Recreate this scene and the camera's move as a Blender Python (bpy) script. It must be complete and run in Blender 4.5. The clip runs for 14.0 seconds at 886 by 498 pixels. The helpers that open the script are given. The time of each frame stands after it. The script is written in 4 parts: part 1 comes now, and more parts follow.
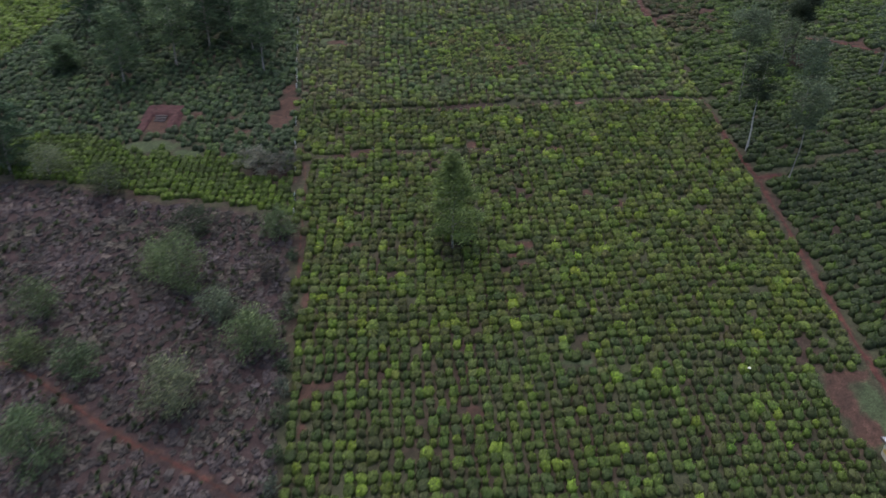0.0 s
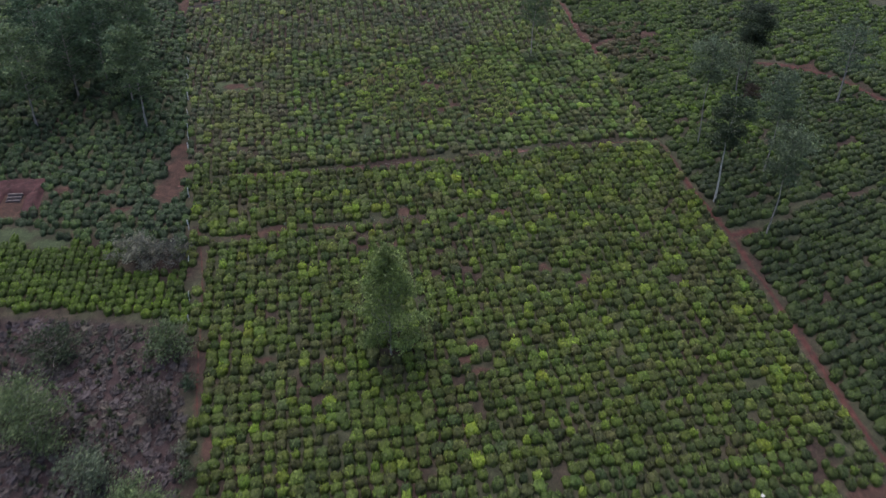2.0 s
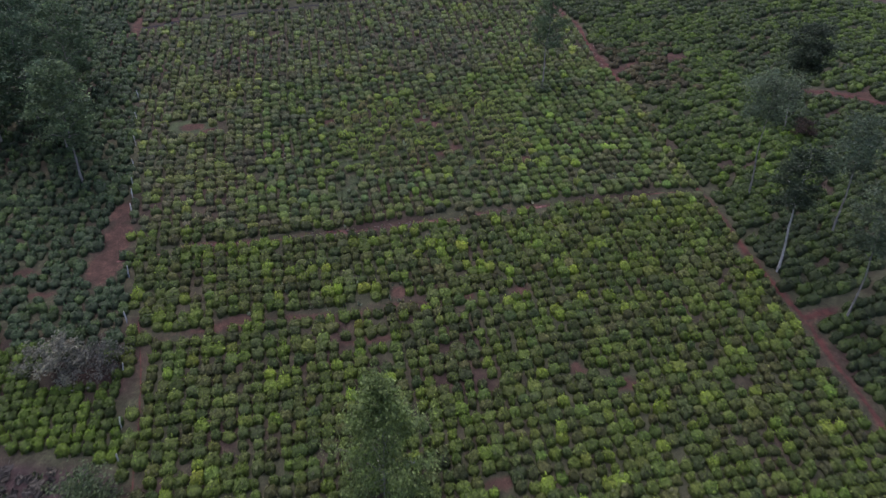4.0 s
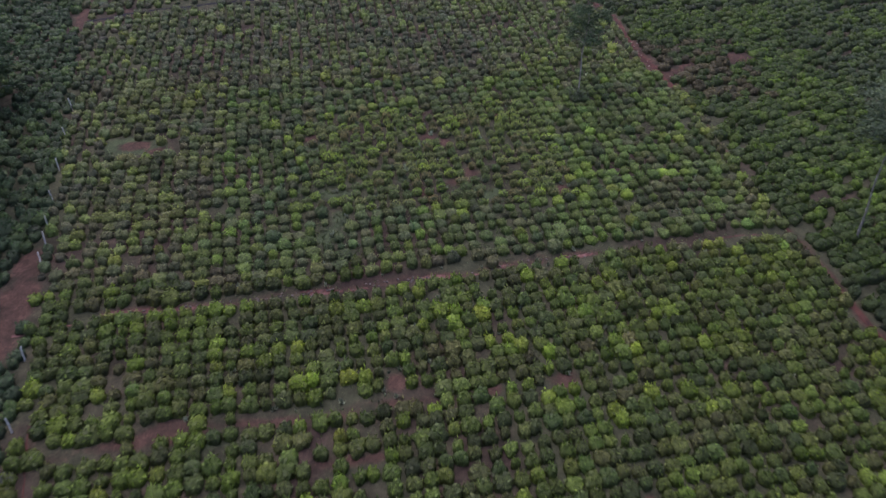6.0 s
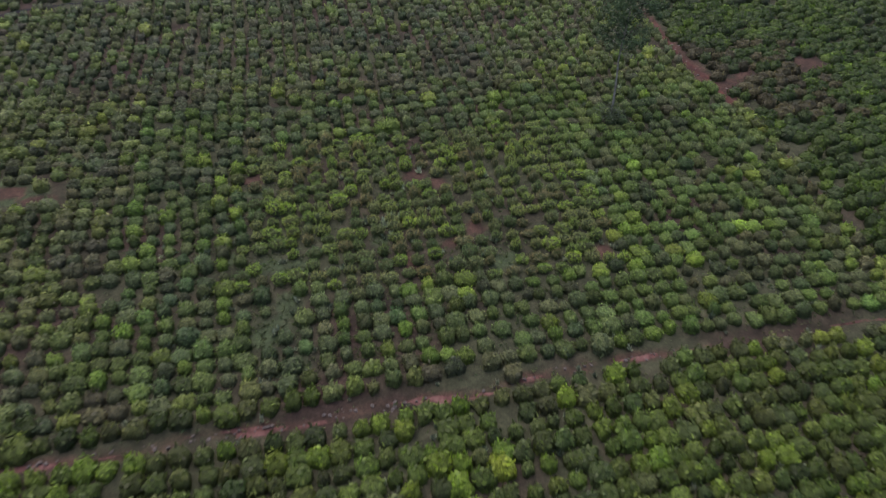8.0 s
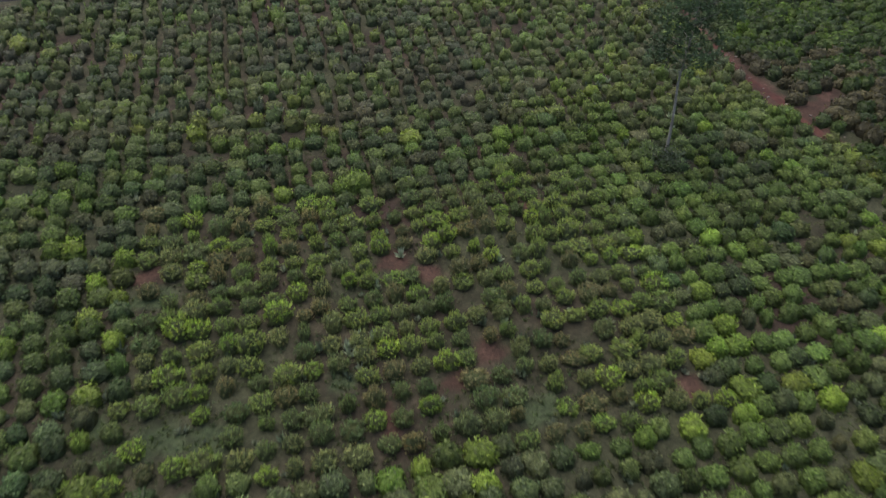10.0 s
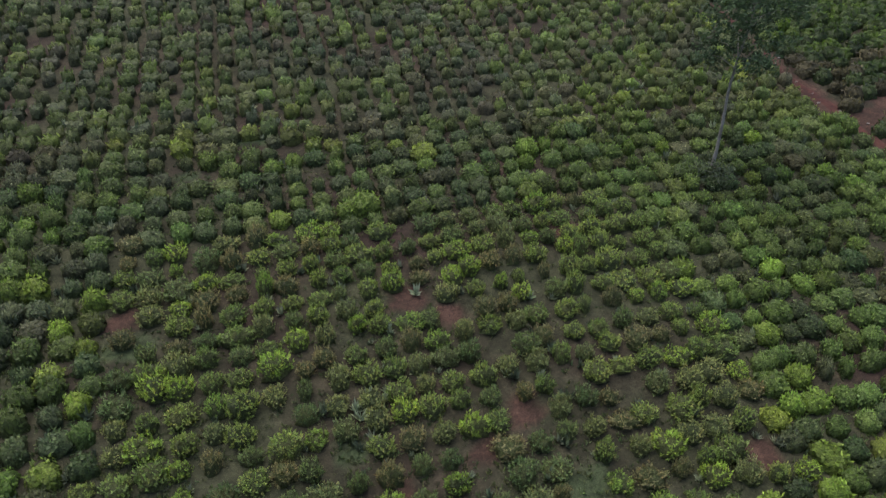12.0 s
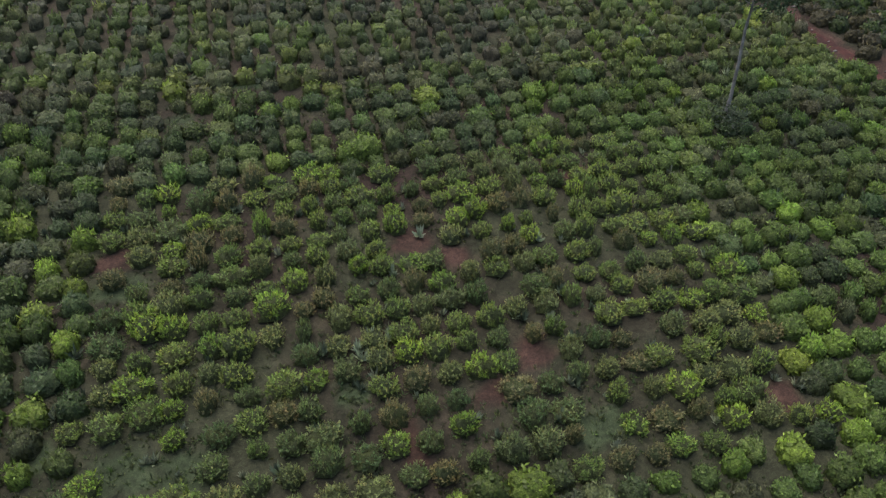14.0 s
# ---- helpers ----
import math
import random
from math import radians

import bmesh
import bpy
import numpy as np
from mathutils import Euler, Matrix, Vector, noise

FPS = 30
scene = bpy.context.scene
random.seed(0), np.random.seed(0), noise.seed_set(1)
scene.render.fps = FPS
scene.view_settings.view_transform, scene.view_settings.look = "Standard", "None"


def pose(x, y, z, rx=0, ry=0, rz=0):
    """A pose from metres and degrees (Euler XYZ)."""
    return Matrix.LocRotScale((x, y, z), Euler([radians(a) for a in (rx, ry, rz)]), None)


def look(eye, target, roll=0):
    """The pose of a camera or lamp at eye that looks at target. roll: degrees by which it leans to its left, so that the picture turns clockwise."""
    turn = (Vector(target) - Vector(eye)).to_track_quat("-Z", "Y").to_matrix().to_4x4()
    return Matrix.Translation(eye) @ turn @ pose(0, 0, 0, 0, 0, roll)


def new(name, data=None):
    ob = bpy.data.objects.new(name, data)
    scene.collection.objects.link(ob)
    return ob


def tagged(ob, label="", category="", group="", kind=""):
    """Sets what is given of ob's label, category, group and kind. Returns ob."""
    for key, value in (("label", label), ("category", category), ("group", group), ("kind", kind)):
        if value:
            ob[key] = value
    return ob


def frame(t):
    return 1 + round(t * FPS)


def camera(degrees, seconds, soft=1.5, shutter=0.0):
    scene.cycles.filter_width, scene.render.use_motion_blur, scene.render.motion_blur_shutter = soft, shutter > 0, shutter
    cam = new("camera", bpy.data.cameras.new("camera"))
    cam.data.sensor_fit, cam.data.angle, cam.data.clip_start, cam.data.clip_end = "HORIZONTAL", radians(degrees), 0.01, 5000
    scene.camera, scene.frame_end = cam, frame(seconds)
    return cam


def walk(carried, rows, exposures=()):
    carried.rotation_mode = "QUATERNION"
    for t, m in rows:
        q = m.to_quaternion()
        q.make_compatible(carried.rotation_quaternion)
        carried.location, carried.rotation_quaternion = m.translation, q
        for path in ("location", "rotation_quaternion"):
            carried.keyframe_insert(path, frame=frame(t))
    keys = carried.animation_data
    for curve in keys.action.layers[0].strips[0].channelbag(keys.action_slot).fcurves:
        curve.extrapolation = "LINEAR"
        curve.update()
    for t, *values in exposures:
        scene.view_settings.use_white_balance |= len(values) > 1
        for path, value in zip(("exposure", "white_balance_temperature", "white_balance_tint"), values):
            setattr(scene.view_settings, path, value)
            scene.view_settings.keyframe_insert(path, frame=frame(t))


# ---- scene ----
EXPOSURE = 0.46
cam = camera(65.4, 14.0, soft=1.4, shutter=0.6)
METRES, EYE, TILT, LEAN, TURN = 115.0, 69.0, -30.0, 0.0, 0.0
ROWS = [
    (0.0, 0, 0, 0, 0, 0, -0),
    (0.5, -0.0011, 0.0376, 0.0254, -2.73, -0.03, 1.61),
    (1.0, -0.0028, 0.0753, 0.0509, -5.27, -0.12, 3.1),
    (1.5, -0.0039, 0.1128, 0.077, -5.81, -0.17, 3.4),
    (2.0, -0.0031, 0.1511, 0.1025, -6.09, -0.2, 3.59),
    (2.5, -0.0019, 0.1889, 0.128, -6.63, -0.27, 3.93),
    (3.0, -0.0002, 0.228, 0.1515, -6.82, -0.26, 4.05),
    (3.5, 0.0018, 0.2683, 0.1726, -7.0488, -0.2814, 4.2032),
    (4.0, 0.0048, 0.3116, 0.1882, -7.0684, -0.2907, 4.2356),
    (4.5, 0.0086, 0.3568, 0.2008, -6.9736, -0.2953, 4.1964),
    (5.0, 0.0129, 0.403, 0.2124, -6.8592, -0.3026, 4.1348),
    (5.5, 0.0177, 0.449, 0.2254, -6.82, -0.32, 4.1),
    (6.0, 0.0226, 0.4944, 0.2399, -6.83, -0.36, 4.09),
    (6.5, 0.0275, 0.5402, 0.2542, -6.88, -0.37, 4.09),
    (7.0, 0.0325, 0.586, 0.2686, -6.99, -0.38, 4.12),
    (7.5, 0.0379, 0.6318, 0.2828, -7.47, -0.42, 4.36),
    (8.0, 0.0431, 0.6778, 0.2972, -8.05, -0.47, 4.65),
    (8.5, 0.0486, 0.7239, 0.3118, -8.66, -0.52, 4.98),
    (9.0, 0.0543, 0.7701, 0.3262, -9.3, -0.59, 5.33),
    (9.5, 0.0592, 0.8109, 0.3413, -9.7826, -0.6522, 5.6256),
    (10.0, 0.0628, 0.8418, 0.3562, -10.0303, -0.7161, 5.8388),
    (10.5, 0.0649, 0.8638, 0.3685, -10.1177, -0.7779, 5.9792),
    (11.0, 0.0655, 0.878, 0.376, -10.1194, -0.8338, 6.0564),
    (11.5, 0.0646, 0.8853, 0.3766, -10.11, -0.88, 6.08),
    (12.0, 0.0629, 0.8896, 0.3729, -10.12, -0.92, 6.08),
    (12.5, 0.0616, 0.8935, 0.3674, -10.14, -1.38, 6.07),
    (13.0, 0.0608, 0.897, 0.3624, -10.16, -2.07, 6.06),
    (13.5, 0.0607, 0.8998, 0.3589, -10.19, -2.5, 6.04),
    (14.0, 0.0608, 0.902, 0.3565, -10.24, -2.52, 6),
]
walk(cam, [(t, pose(0, 0, EYE, TILT, LEAN, TURN) @ pose(METRES * x, METRES * y, METRES * z, 90 + pitch, roll, yaw)) for t, x, y, z, yaw, pitch, roll in ROWS],
     exposures=[(0.0, EXPOSURE + 0.07, 6250, 14), (1.5, EXPOSURE + 0.07, 6220, 15), (3.0, EXPOSURE + 0.03, 6050, 20), (5.5, EXPOSURE, 5960, 28), (6.5, EXPOSURE, 5980, 28), (7.5, EXPOSURE, 6180, 22), (9.0, EXPOSURE, 6680, 10), (12.0, EXPOSURE, 6500, 11), (14.0, EXPOSURE, 6500, 11)])

# ---- sky and light: a dull overcast afternoon ----
SUN_ELEV, SUN_TURN = 74.0, -28.0
world = bpy.data.worlds.new("overcast_sky")
scene.world = world
world.use_nodes = True
wn = world.node_tree
sky = wn.nodes.new("ShaderNodeTexSky")
sky.sky_type, sky.sun_disc = "NISHITA", False
sky.sun_elevation, sky.sun_rotation = radians(SUN_ELEV), radians(SUN_TURN)
sky.air_density, sky.dust_density, sky.ozone_density = 1.0, 4.0, 1.0
wn.links.new(sky.outputs["Color"], wn.nodes["Background"].inputs["Color"])
wn.nodes["Background"].inputs["Strength"].default_value = 0.12

sun_lamp = bpy.data.lights.new("sun", "SUN")
sun_lamp.energy, sun_lamp.angle, sun_lamp.color = 1.4, radians(60), (1.0, 0.95, 0.88)
sun = new("sun", sun_lamp)
sun_way = Vector((math.sin(radians(SUN_TURN)) * math.cos(radians(SUN_ELEV)), math.cos(radians(SUN_TURN)) * math.cos(radians(SUN_ELEV)), math.sin(radians(SUN_ELEV))))
sun.matrix_basis = look((0, 0, 150), Vector((0, 0, 150)) - sun_way)


# ---- materials ----
def material(name, rough=0.8):
    m = bpy.data.materials.new(name)
    m.use_nodes = True
    b = m.node_tree.nodes["Principled BSDF"]
    b.inputs["Roughness"].default_value = rough
    b.inputs["Specular IOR Level"].default_value = 0.3
    return m, m.node_tree, b


def node(tree, kind, **sockets):
    n = tree.nodes.new(kind)
    for k, v in sockets.items():
        n.inputs[k.replace("_", " ")].default_value = v
    return n


def noise_tex(tree, scale, detail=4.0, rough=0.6, coord=None):
    n = node(tree, "ShaderNodeTexNoise", Scale=scale, Detail=detail, Roughness=rough)
    if coord is None:
        coord = tree.nodes.new("ShaderNodeTexCoord").outputs["Object"]
    tree.links.new(coord, n.inputs["Vector"])
    return n


def ramp(tree, source, stops):
    r = tree.nodes.new("ShaderNodeValToRGB")
    while len(r.color_ramp.elements) < len(stops):
        r.color_ramp.elements.new(0.5)
    for e, (p, c) in zip(r.color_ramp.elements, stops):
        e.position, e.color = p, (*c, 1)
    tree.links.new(source, r.inputs["Fac"])
    return r


def mix(tree, a, b, fac, blend="MIX"):
    m = tree.nodes.new("ShaderNodeMix")
    m.data_type, m.blend_type = "RGBA", blend
    for sock, v in ((m.inputs[0], fac), (m.inputs[6], a), (m.inputs[7], b)):
        if hasattr(v, "links"):
            tree.links.new(v, sock)
        else:
            sock.default_value = v if isinstance(v, (int, float)) else (*v, 1)
    return m.outputs[2]


def bump(tree, bsdf, height, strength, distance):
    b = node(tree, "ShaderNodeBump", Strength=strength, Distance=distance)
    tree.links.new(height, b.inputs["Height"])
    tree.links.new(b.outputs["Normal"], bsdf.inputs["Normal"])


def attribute(tree, name):
    a = tree.nodes.new("ShaderNodeAttribute")
    a.attribute_name = name
    return a


def leaf_material(name, spread=0.5, rough=0.6, thin=True, grain=False):
    """Leaves: the plant's own colour, each leaf a little different."""
    m, t, b = material(name, rough)
    tint = attribute(t, "tint")
    geo = t.nodes.new("ShaderNodeNewGeometry")
    per_leaf = ramp(t, geo.outputs["Random Per Island"], [(0, (1 - spread,) * 3), (0.6, (1, 1, 1)), (1, (1 + spread, 1 + spread * 0.9, 1 + spread * 0.4))])
    col = mix(t, tint.outputs["Color"], per_leaf.outputs["Color"], 1.0, "MULTIPLY")
    info = t.nodes.new("ShaderNodeObjectInfo")
    whole = ramp(t, info.outputs["Random"], [(0, (0.8, 0.85, 0.85)), (1, (1.2, 1.12, 1.0))])
    col = mix(t, col, whole.outputs["Color"], 1.0, "MULTIPLY")
    if grain:
        fine, coarse = noise_tex(t, 13.0, 3, 0.7), noise_tex(t, 4.0, 3)
        for n, lo, hi in ((fine, 0.35, 1.65), (coarse, 0.65, 1.35)):
            spots = ramp(t, n.outputs["Fac"], [(0.32, (lo,) * 3), (0.68, (hi, hi, hi * 0.9))])
            col = mix(t, col, spots.outputs["Color"], 1.0, "MULTIPLY")
        bump(t, b, fine.outputs["Fac"], 1.0, 0.12)
    t.links.new(col, b.inputs["Base Color"])
    b.inputs["Specular IOR Level"].default_value = 0.34
    if thin:
        glow = t.nodes.new("ShaderNodeBsdfTranslucent")
        t.links.new(col, glow.inputs["Color"])
        both = node(t, "ShaderNodeMixShader", Fac=0.4)
        t.links.new(b.outputs[0], both.inputs[1])
        t.links.new(glow.outputs[0], both.inputs[2])
        t.links.new(both.outputs[0], t.nodes["Material Output"].inputs["Surface"])
    return m


def mottled(name, stops, scale, rough=0.85, bump_dist=0.02, fine=None):
    m, t, b = material(name, rough)
    n1 = noise_tex(t, scale, 6)
    n2 = noise_tex(t, fine or scale * 9, 3)
    r = ramp(t, n1.outputs["Fac"], stops)
    g = ramp(t, n2.outputs["Fac"], [(0.25, (0.72, 0.72, 0.72)), (0.75, (1.25, 1.25, 1.25))])
    t.links.new(mix(t, r.outputs["Color"], g.outputs["Color"], 1.0, "MULTIPLY"), b.inputs["Base Color"])
    bump(t, b, n2.outputs["Fac"], 0.6, bump_dist)
    return m


MAT_LEAF = leaf_material("tea_leaves", 0.52, 0.45)
MAT_TREE_LEAF = leaf_material("tree_leaves", 0.45, 0.55)
MAT_CUSHION = leaf_material("tea_canopy", 0.25, 0.60, False, grain=True)
MAT_TWIG = leaf_material("bare_twigs", 0.45, 0.9, False)
MAT_BARK = mottled("pale_bark", [(0.3, (0.16, 0.15, 0.135)), (0.5, (0.28, 0.265, 0.245)), (0.7, (0.38, 0.365, 0.34))], 2.5)
MAT_DARK_BARK = mottled("dark_bark", [(0.3, (0.04, 0.035, 0.03)), (0.7, (0.10, 0.085, 0.07))], 2.5)
MAT_PATH = mottled("red_earth", [(0.3, (0.024, 0.014, 0.012)), (0.5, (0.070, 0.026, 0.021)), (0.72, (0.116, 0.047, 0.037))], 0.9, bump_dist=0.05, fine=6.0)
MAT_DRAIN = mottled("drain_earth", [(0.3, (0.044, 0.021, 0.020)), (0.5, (0.124, 0.056, 0.051)), (0.72, (0.210, 0.116, 0.107))], 1.6, bump_dist=0.06, fine=7.0)
MAT_WET = mottled("wet_drain_earth", [(0.3, (0.008, 0.009, 0.012)), (0.5, (0.014, 0.016, 0.021)), (0.72, (0.028, 0.030, 0.036))], 1.2, rough=0.95, bump_dist=0.05, fine=7.0)
MAT_WIRE = mottled("cable_sheath", [(0.3, (0.05, 0.05, 0.05)), (0.6, (0.09, 0.09, 0.09))], 2.0)
MAT_WHITE_BARK = mottled("white_bark", [(0.3, (0.30, 0.29, 0.27)), (0.5, (0.46, 0.45, 0.42)), (0.7, (0.58, 0.57, 0.54))], 2.5)
MAT_PALE_STONE = mottled("loose_stone", [(0.3, (0.14, 0.115, 0.105)), (0.6, (0.32, 0.28, 0.26))], 3.0)
MAT_POST = mottled("white_paint", [(0.3, (0.50, 0.50, 0.48)), (0.6, (0.74, 0.74, 0.72))], 6.0)
MAT_WALL = mottled("cream_plaster", [(0.3, (0.55, 0.50, 0.38)), (0.6, (0.70, 0.66, 0.54))], 1.2, bump_dist=0.005)
MAT_ROOF = mottled("grey_sheet", [(0.3, (0.26, 0.28, 0.31)), (0.6, (0.45, 0.47, 0.50))], 0.8, rough=0.5, bump_dist=0.005)
MAT_STONE = mottled("grey_stone", [(0.3, (0.07, 0.058, 0.056)), (0.6, (0.14, 0.122, 0.118))], 4.0)
MAT_BRICK = mottled("red_laterite", [(0.3, (0.036, 0.017, 0.017)), (0.6, (0.076, 0.034, 0.035))], 1.5, bump_dist=0.05)


def ground_material():
    m, t, b = material("field_soil", 0.95)
    coord = t.nodes.new("ShaderNodeTexCoord").outputs["Object"]
    big, mid, fine = noise_tex(t, 0.10, 4, coord=coord), noise_tex(t, 0.9, 5, coord=coord), noise_tex(t, 5.0, 6, 0.75, coord=coord)
    litter = ramp(t, mid.outputs["Fac"], [(0.3, (0.023, 0.0155, 0.0135)), (0.5, (0.040, 0.026, 0.023)), (0.7, (0.066, 0.043, 0.038))])
    weeds = ramp(t, mid.outputs["Fac"], [(0.3, (0.029, 0.042, 0.021)), (0.55, (0.050, 0.072, 0.036)), (0.75, (0.074, 0.104, 0.052))])
    red = ramp(t, mid.outputs["Fac"], [(0.3, (0.034, 0.023, 0.018)), (0.55, (0.064, 0.038, 0.030)), (0.75, (0.100, 0.060, 0.049))])
    green_spots = ramp(t, big.outputs["Fac"], [(0.36, (0.06, 0.06, 0.06)), (0.56, (0.58, 0.58, 0.58))])
    col = mix(t, litter.outputs["Color"], weeds.outputs["Color"], green_spots.outputs["Color"])
    sticks = ramp(t, mid.outputs["Fac"], [(0.3, (0.021, 0.0145, 0.015)), (0.5, (0.040, 0.028, 0.029)), (0.7, (0.064, 0.046, 0.047))])
    cover = attribute(t, "prunings")
    col = mix(t, col, sticks.outputs["Color"], cover.outputs["Fac"])
    for name, c in (("grass", weeds), ("bare", red)):
        a = attribute(t, name)
        edge = t.nodes.new("ShaderNodeMath")
        edge.operation, edge.use_clamp = "MULTIPLY_ADD", True
        rough_edge = t.nodes.new("ShaderNodeMath")
        rough_edge.operation = "MULTIPLY_ADD"
        t.links.new(mid.outputs["Fac"], rough_edge.inputs[0])
        rough_edge.inputs[1].default_value, rough_edge.inputs[2].default_value = 2.4, -1.65
        t.links.new(a.outputs["Fac"], edge.inputs[0])
        edge.inputs[1].default_value = 1.9
        t.links.new(rough_edge.outputs[0], edge.inputs[2])
        gate = t.nodes.new("ShaderNodeMath")
        gate.operation = "MULTIPLY"
        t.links.new(edge.outputs[0], gate.inputs[0])
        soft = ramp(t, a.outputs["Fac"], [(0.02, (0, 0, 0)), (0.25, (1, 1, 1))])
        t.links.new(soft.outputs["Color"], gate.inputs[1])
        col = mix(t, col, c.outputs["Color"], gate.outputs[0])
    grit = noise_tex(t, 26.0, 3, 0.7, coord=coord)
    crumbs = ramp(t, grit.outputs["Fac"], [(0.35, (0.6, 0.6, 0.6)), (0.65, (1.45, 1.42, 1.4))])
    col = mix(t, col, crumbs.outputs["Color"], 1.0, "MULTIPLY")
    speck = ramp(t, fine.outputs["Fac"], [(0.3, (0.45, 0.45, 0.45)), (0.7, (1.6, 1.55, 1.5))])
    t.links.new(mix(t, col, speck.outputs["Color"], 1.0, "MULTIPLY"), b.inputs["Base Color"])
    bump(t, b, fine.outputs["Fac"], 0.8, 0.06)
    return m


MAT_GROUND = ground_material()


# ---- mesh helpers ----
def quad_mesh(name, verts, quads, mats, mat_index=None, tint=None, smooth=False):
    """A mesh from arrays of corners and four-cornered faces; tint: a colour for each corner."""
    me = bpy.data.meshes.new(name)
    verts, quads = np.asarray(verts, np.float32), np.asarray(quads, np.int32)
    me.vertices.add(len(verts))
    me.vertices.foreach_set("co", verts.ravel())
    me.loops.add(quads.size)
    me.loops.foreach_set("vertex_index", quads.ravel())
    me.polygons.add(len(quads))
    me.polygons.foreach_set("loop_start", np.arange(0, quads.size, 4, dtype=np.int32))
    for m in mats:
        me.materials.append(m)
    if mat_index is not None:
        me.polygons.foreach_set("material_index", np.asarray(mat_index, np.int32))
    me.polygons.foreach_set("use_smooth", np.full(len(quads), smooth) if mat_index is None else np.asarray(mat_index) == 1)
    if tint is not None:
        a = me.attributes.new("tint", "FLOAT_COLOR", "POINT")
        a.data.foreach_set("color", np.c_[tint, np.ones(len(verts))].astype(np.float32).ravel())
    me.update(calc_edges=True)
    return me


def part(name, me, parent, label=""):
    ob = new(name, me)
    ob.parent = parent
    return tagged(ob, label)


def from_bm(name, bm, mat):
    me = bpy.data.meshes.new(name)
    bm.to_mesh(me)
    bm.free()
    me.materials.append(mat)
    return me


def tube(points, radii, sides=7):
    """Corners and faces of a tapered tube along points."""
    pts = [Vector(p) for p in points]
    vs, qs = [], []
    for i, (p, r) in enumerate(zip(pts, radii)):
        way = (pts[min(i + 1, len(pts) - 1)] - pts[max(i - 1, 0)]).normalized()
        a = way.orthogonal().normalized()
        b = way.cross(a)
        for k in range(sides):
            w = 2 * math.pi * k / sides
            vs.append(p + (a * math.cos(w) + b * math.sin(w)) * r)
        if i:
            for k in range(sides):
                o, q = (i - 1) * sides, (k + 1) % sides
                qs.append((o + k, o + q, o + sides + q, o + sides + k))
    return np.array([tuple(v) for v in vs]), np.array(qs)


def joined(pieces):
    vs, qs, n = [], [], 0
    for v, q in pieces:
        vs.append(v)
        qs.append(q + n)
        n += len(v)
    return np.vstack(vs), np.vstack(qs)


def leaf_quads(centre, along, across, length, width):
    """Pointed leaves, as arrays: four corners each."""
    l, w = along * length[:, None] * 0.5, across * width[:, None] * 0.5
    v = np.stack([centre - l, centre + w - l * 0.1, centre + l, centre - w - l * 0.1], 1).reshape(-1, 3)
    return v, np.arange(len(v)).reshape(-1, 4)


def unit(a):
    return a / np.maximum(np.linalg.norm(a, axis=1, keepdims=True), 1e-6)


# ---- the hillside ----
def ground_z(x, y):
    x, y = np.asarray(x, float), np.asarray(y, float)
    up = np.where(y > 220, 220 + 70 * (1 - np.exp(-np.maximum(y - 220, 0) / 70)), y)
    up = np.where(up < -40, -40 - 70 * (1 - np.exp(np.minimum(up + 40, 0) / 70)), up)
    sway = 0.16 * np.sin(x * 0.19 + 0.7) * np.sin(y * 0.16 + 0.3) + 0.07 * np.sin(x * 0.53 + y * 0.31) + 0.05 * np.sin(y * 0.71 - x * 0.2)
    return 1.55 - 0.0023 * np.clip(x, -300, 300) + 0.25 * up + sway


def spline(points, step=0.6):
    """Points along a smooth line through the given ones."""
    p = np.array(points, float)
    p = np.vstack([2 * p[0] - p[1], p, 2 * p[-1] - p[-2]])
    out = []
    for i in range(1, len(p) - 2):
        n = max(2, int(np.linalg.norm(p[i + 1] - p[i]) / step))
        for s in np.arange(n) / n:
            a, b, c, d = p[i - 1:i + 3]
            out.append(0.5 * (2 * b + (c - a) * s + (2 * a - 5 * b + 4 * c - d) * s ** 2 + (3 * b - a - 3 * c + d) * s ** 3))
    out.append(p[-2])
    return np.array(out)


def line_distance(x, y, line):
    """The distance of each place from the points of a line."""
    best = np.full(np.shape(x), 1e9)
    for px, py in line:
        np.minimum(best, (x - px) ** 2 + (y - py) ** 2, out=best)
    return np.sqrt(best)


FIELD_LEFT = [(-16.0, 30), (-16.7, 48), (-18.0, 63), (-21.2, 88), (-26.2, 122.5), (-30.3, 151), (-33.0, 166), (-36.5, 190), (-40, 215)]
PATH_RIGHT = [(50.5, 30), (50.6, 46), (50.2, 58), (49.4, 66.3), (48.9, 77.3), (48.5, 87.1), (48.0, 97.2), (46.6, 104.5), (45.8, 115.6), (45.0, 126), (44.9, 134),
              (44.8, 141), (43.4, 149.5), (42.2, 156), (42.6, 164), (40.2, 172.5), (38.0, 190), (36, 212)]
DRAIN = [(-26.5, 113.3), (-18.3, 114.6), (-7.8, 115.0), (4.8, 115.9), (12, 116.4), (18.1, 117.2), (27, 117.9), (36.9, 118.4), (45.4, 118.8)]
BRANCH = [(48.0, 97.0), (52.4, 97.6), (57.4, 100.0), (63, 102.2), (69, 103.7), (80, 105)]
UPPER_ROAD = [(73, 140.2), (75, 139.8), (78, 138.8), (82.3, 136.6), (86.3, 133), (90, 127), (97, 120)]
LEFT_PATH = [(-58, 65.5), (-49.1, 62.1), (-44.9, 59.8), (-36.7, 54.9), (-31.6, 52.3), (-21.6, 47.5), (-17, 44)]
FIELD_LANE = [(-18.9, 76), (-19.7, 83.5), (-20.7, 94.5), (-21.8, 100.7), (-22.6, 104.5)]
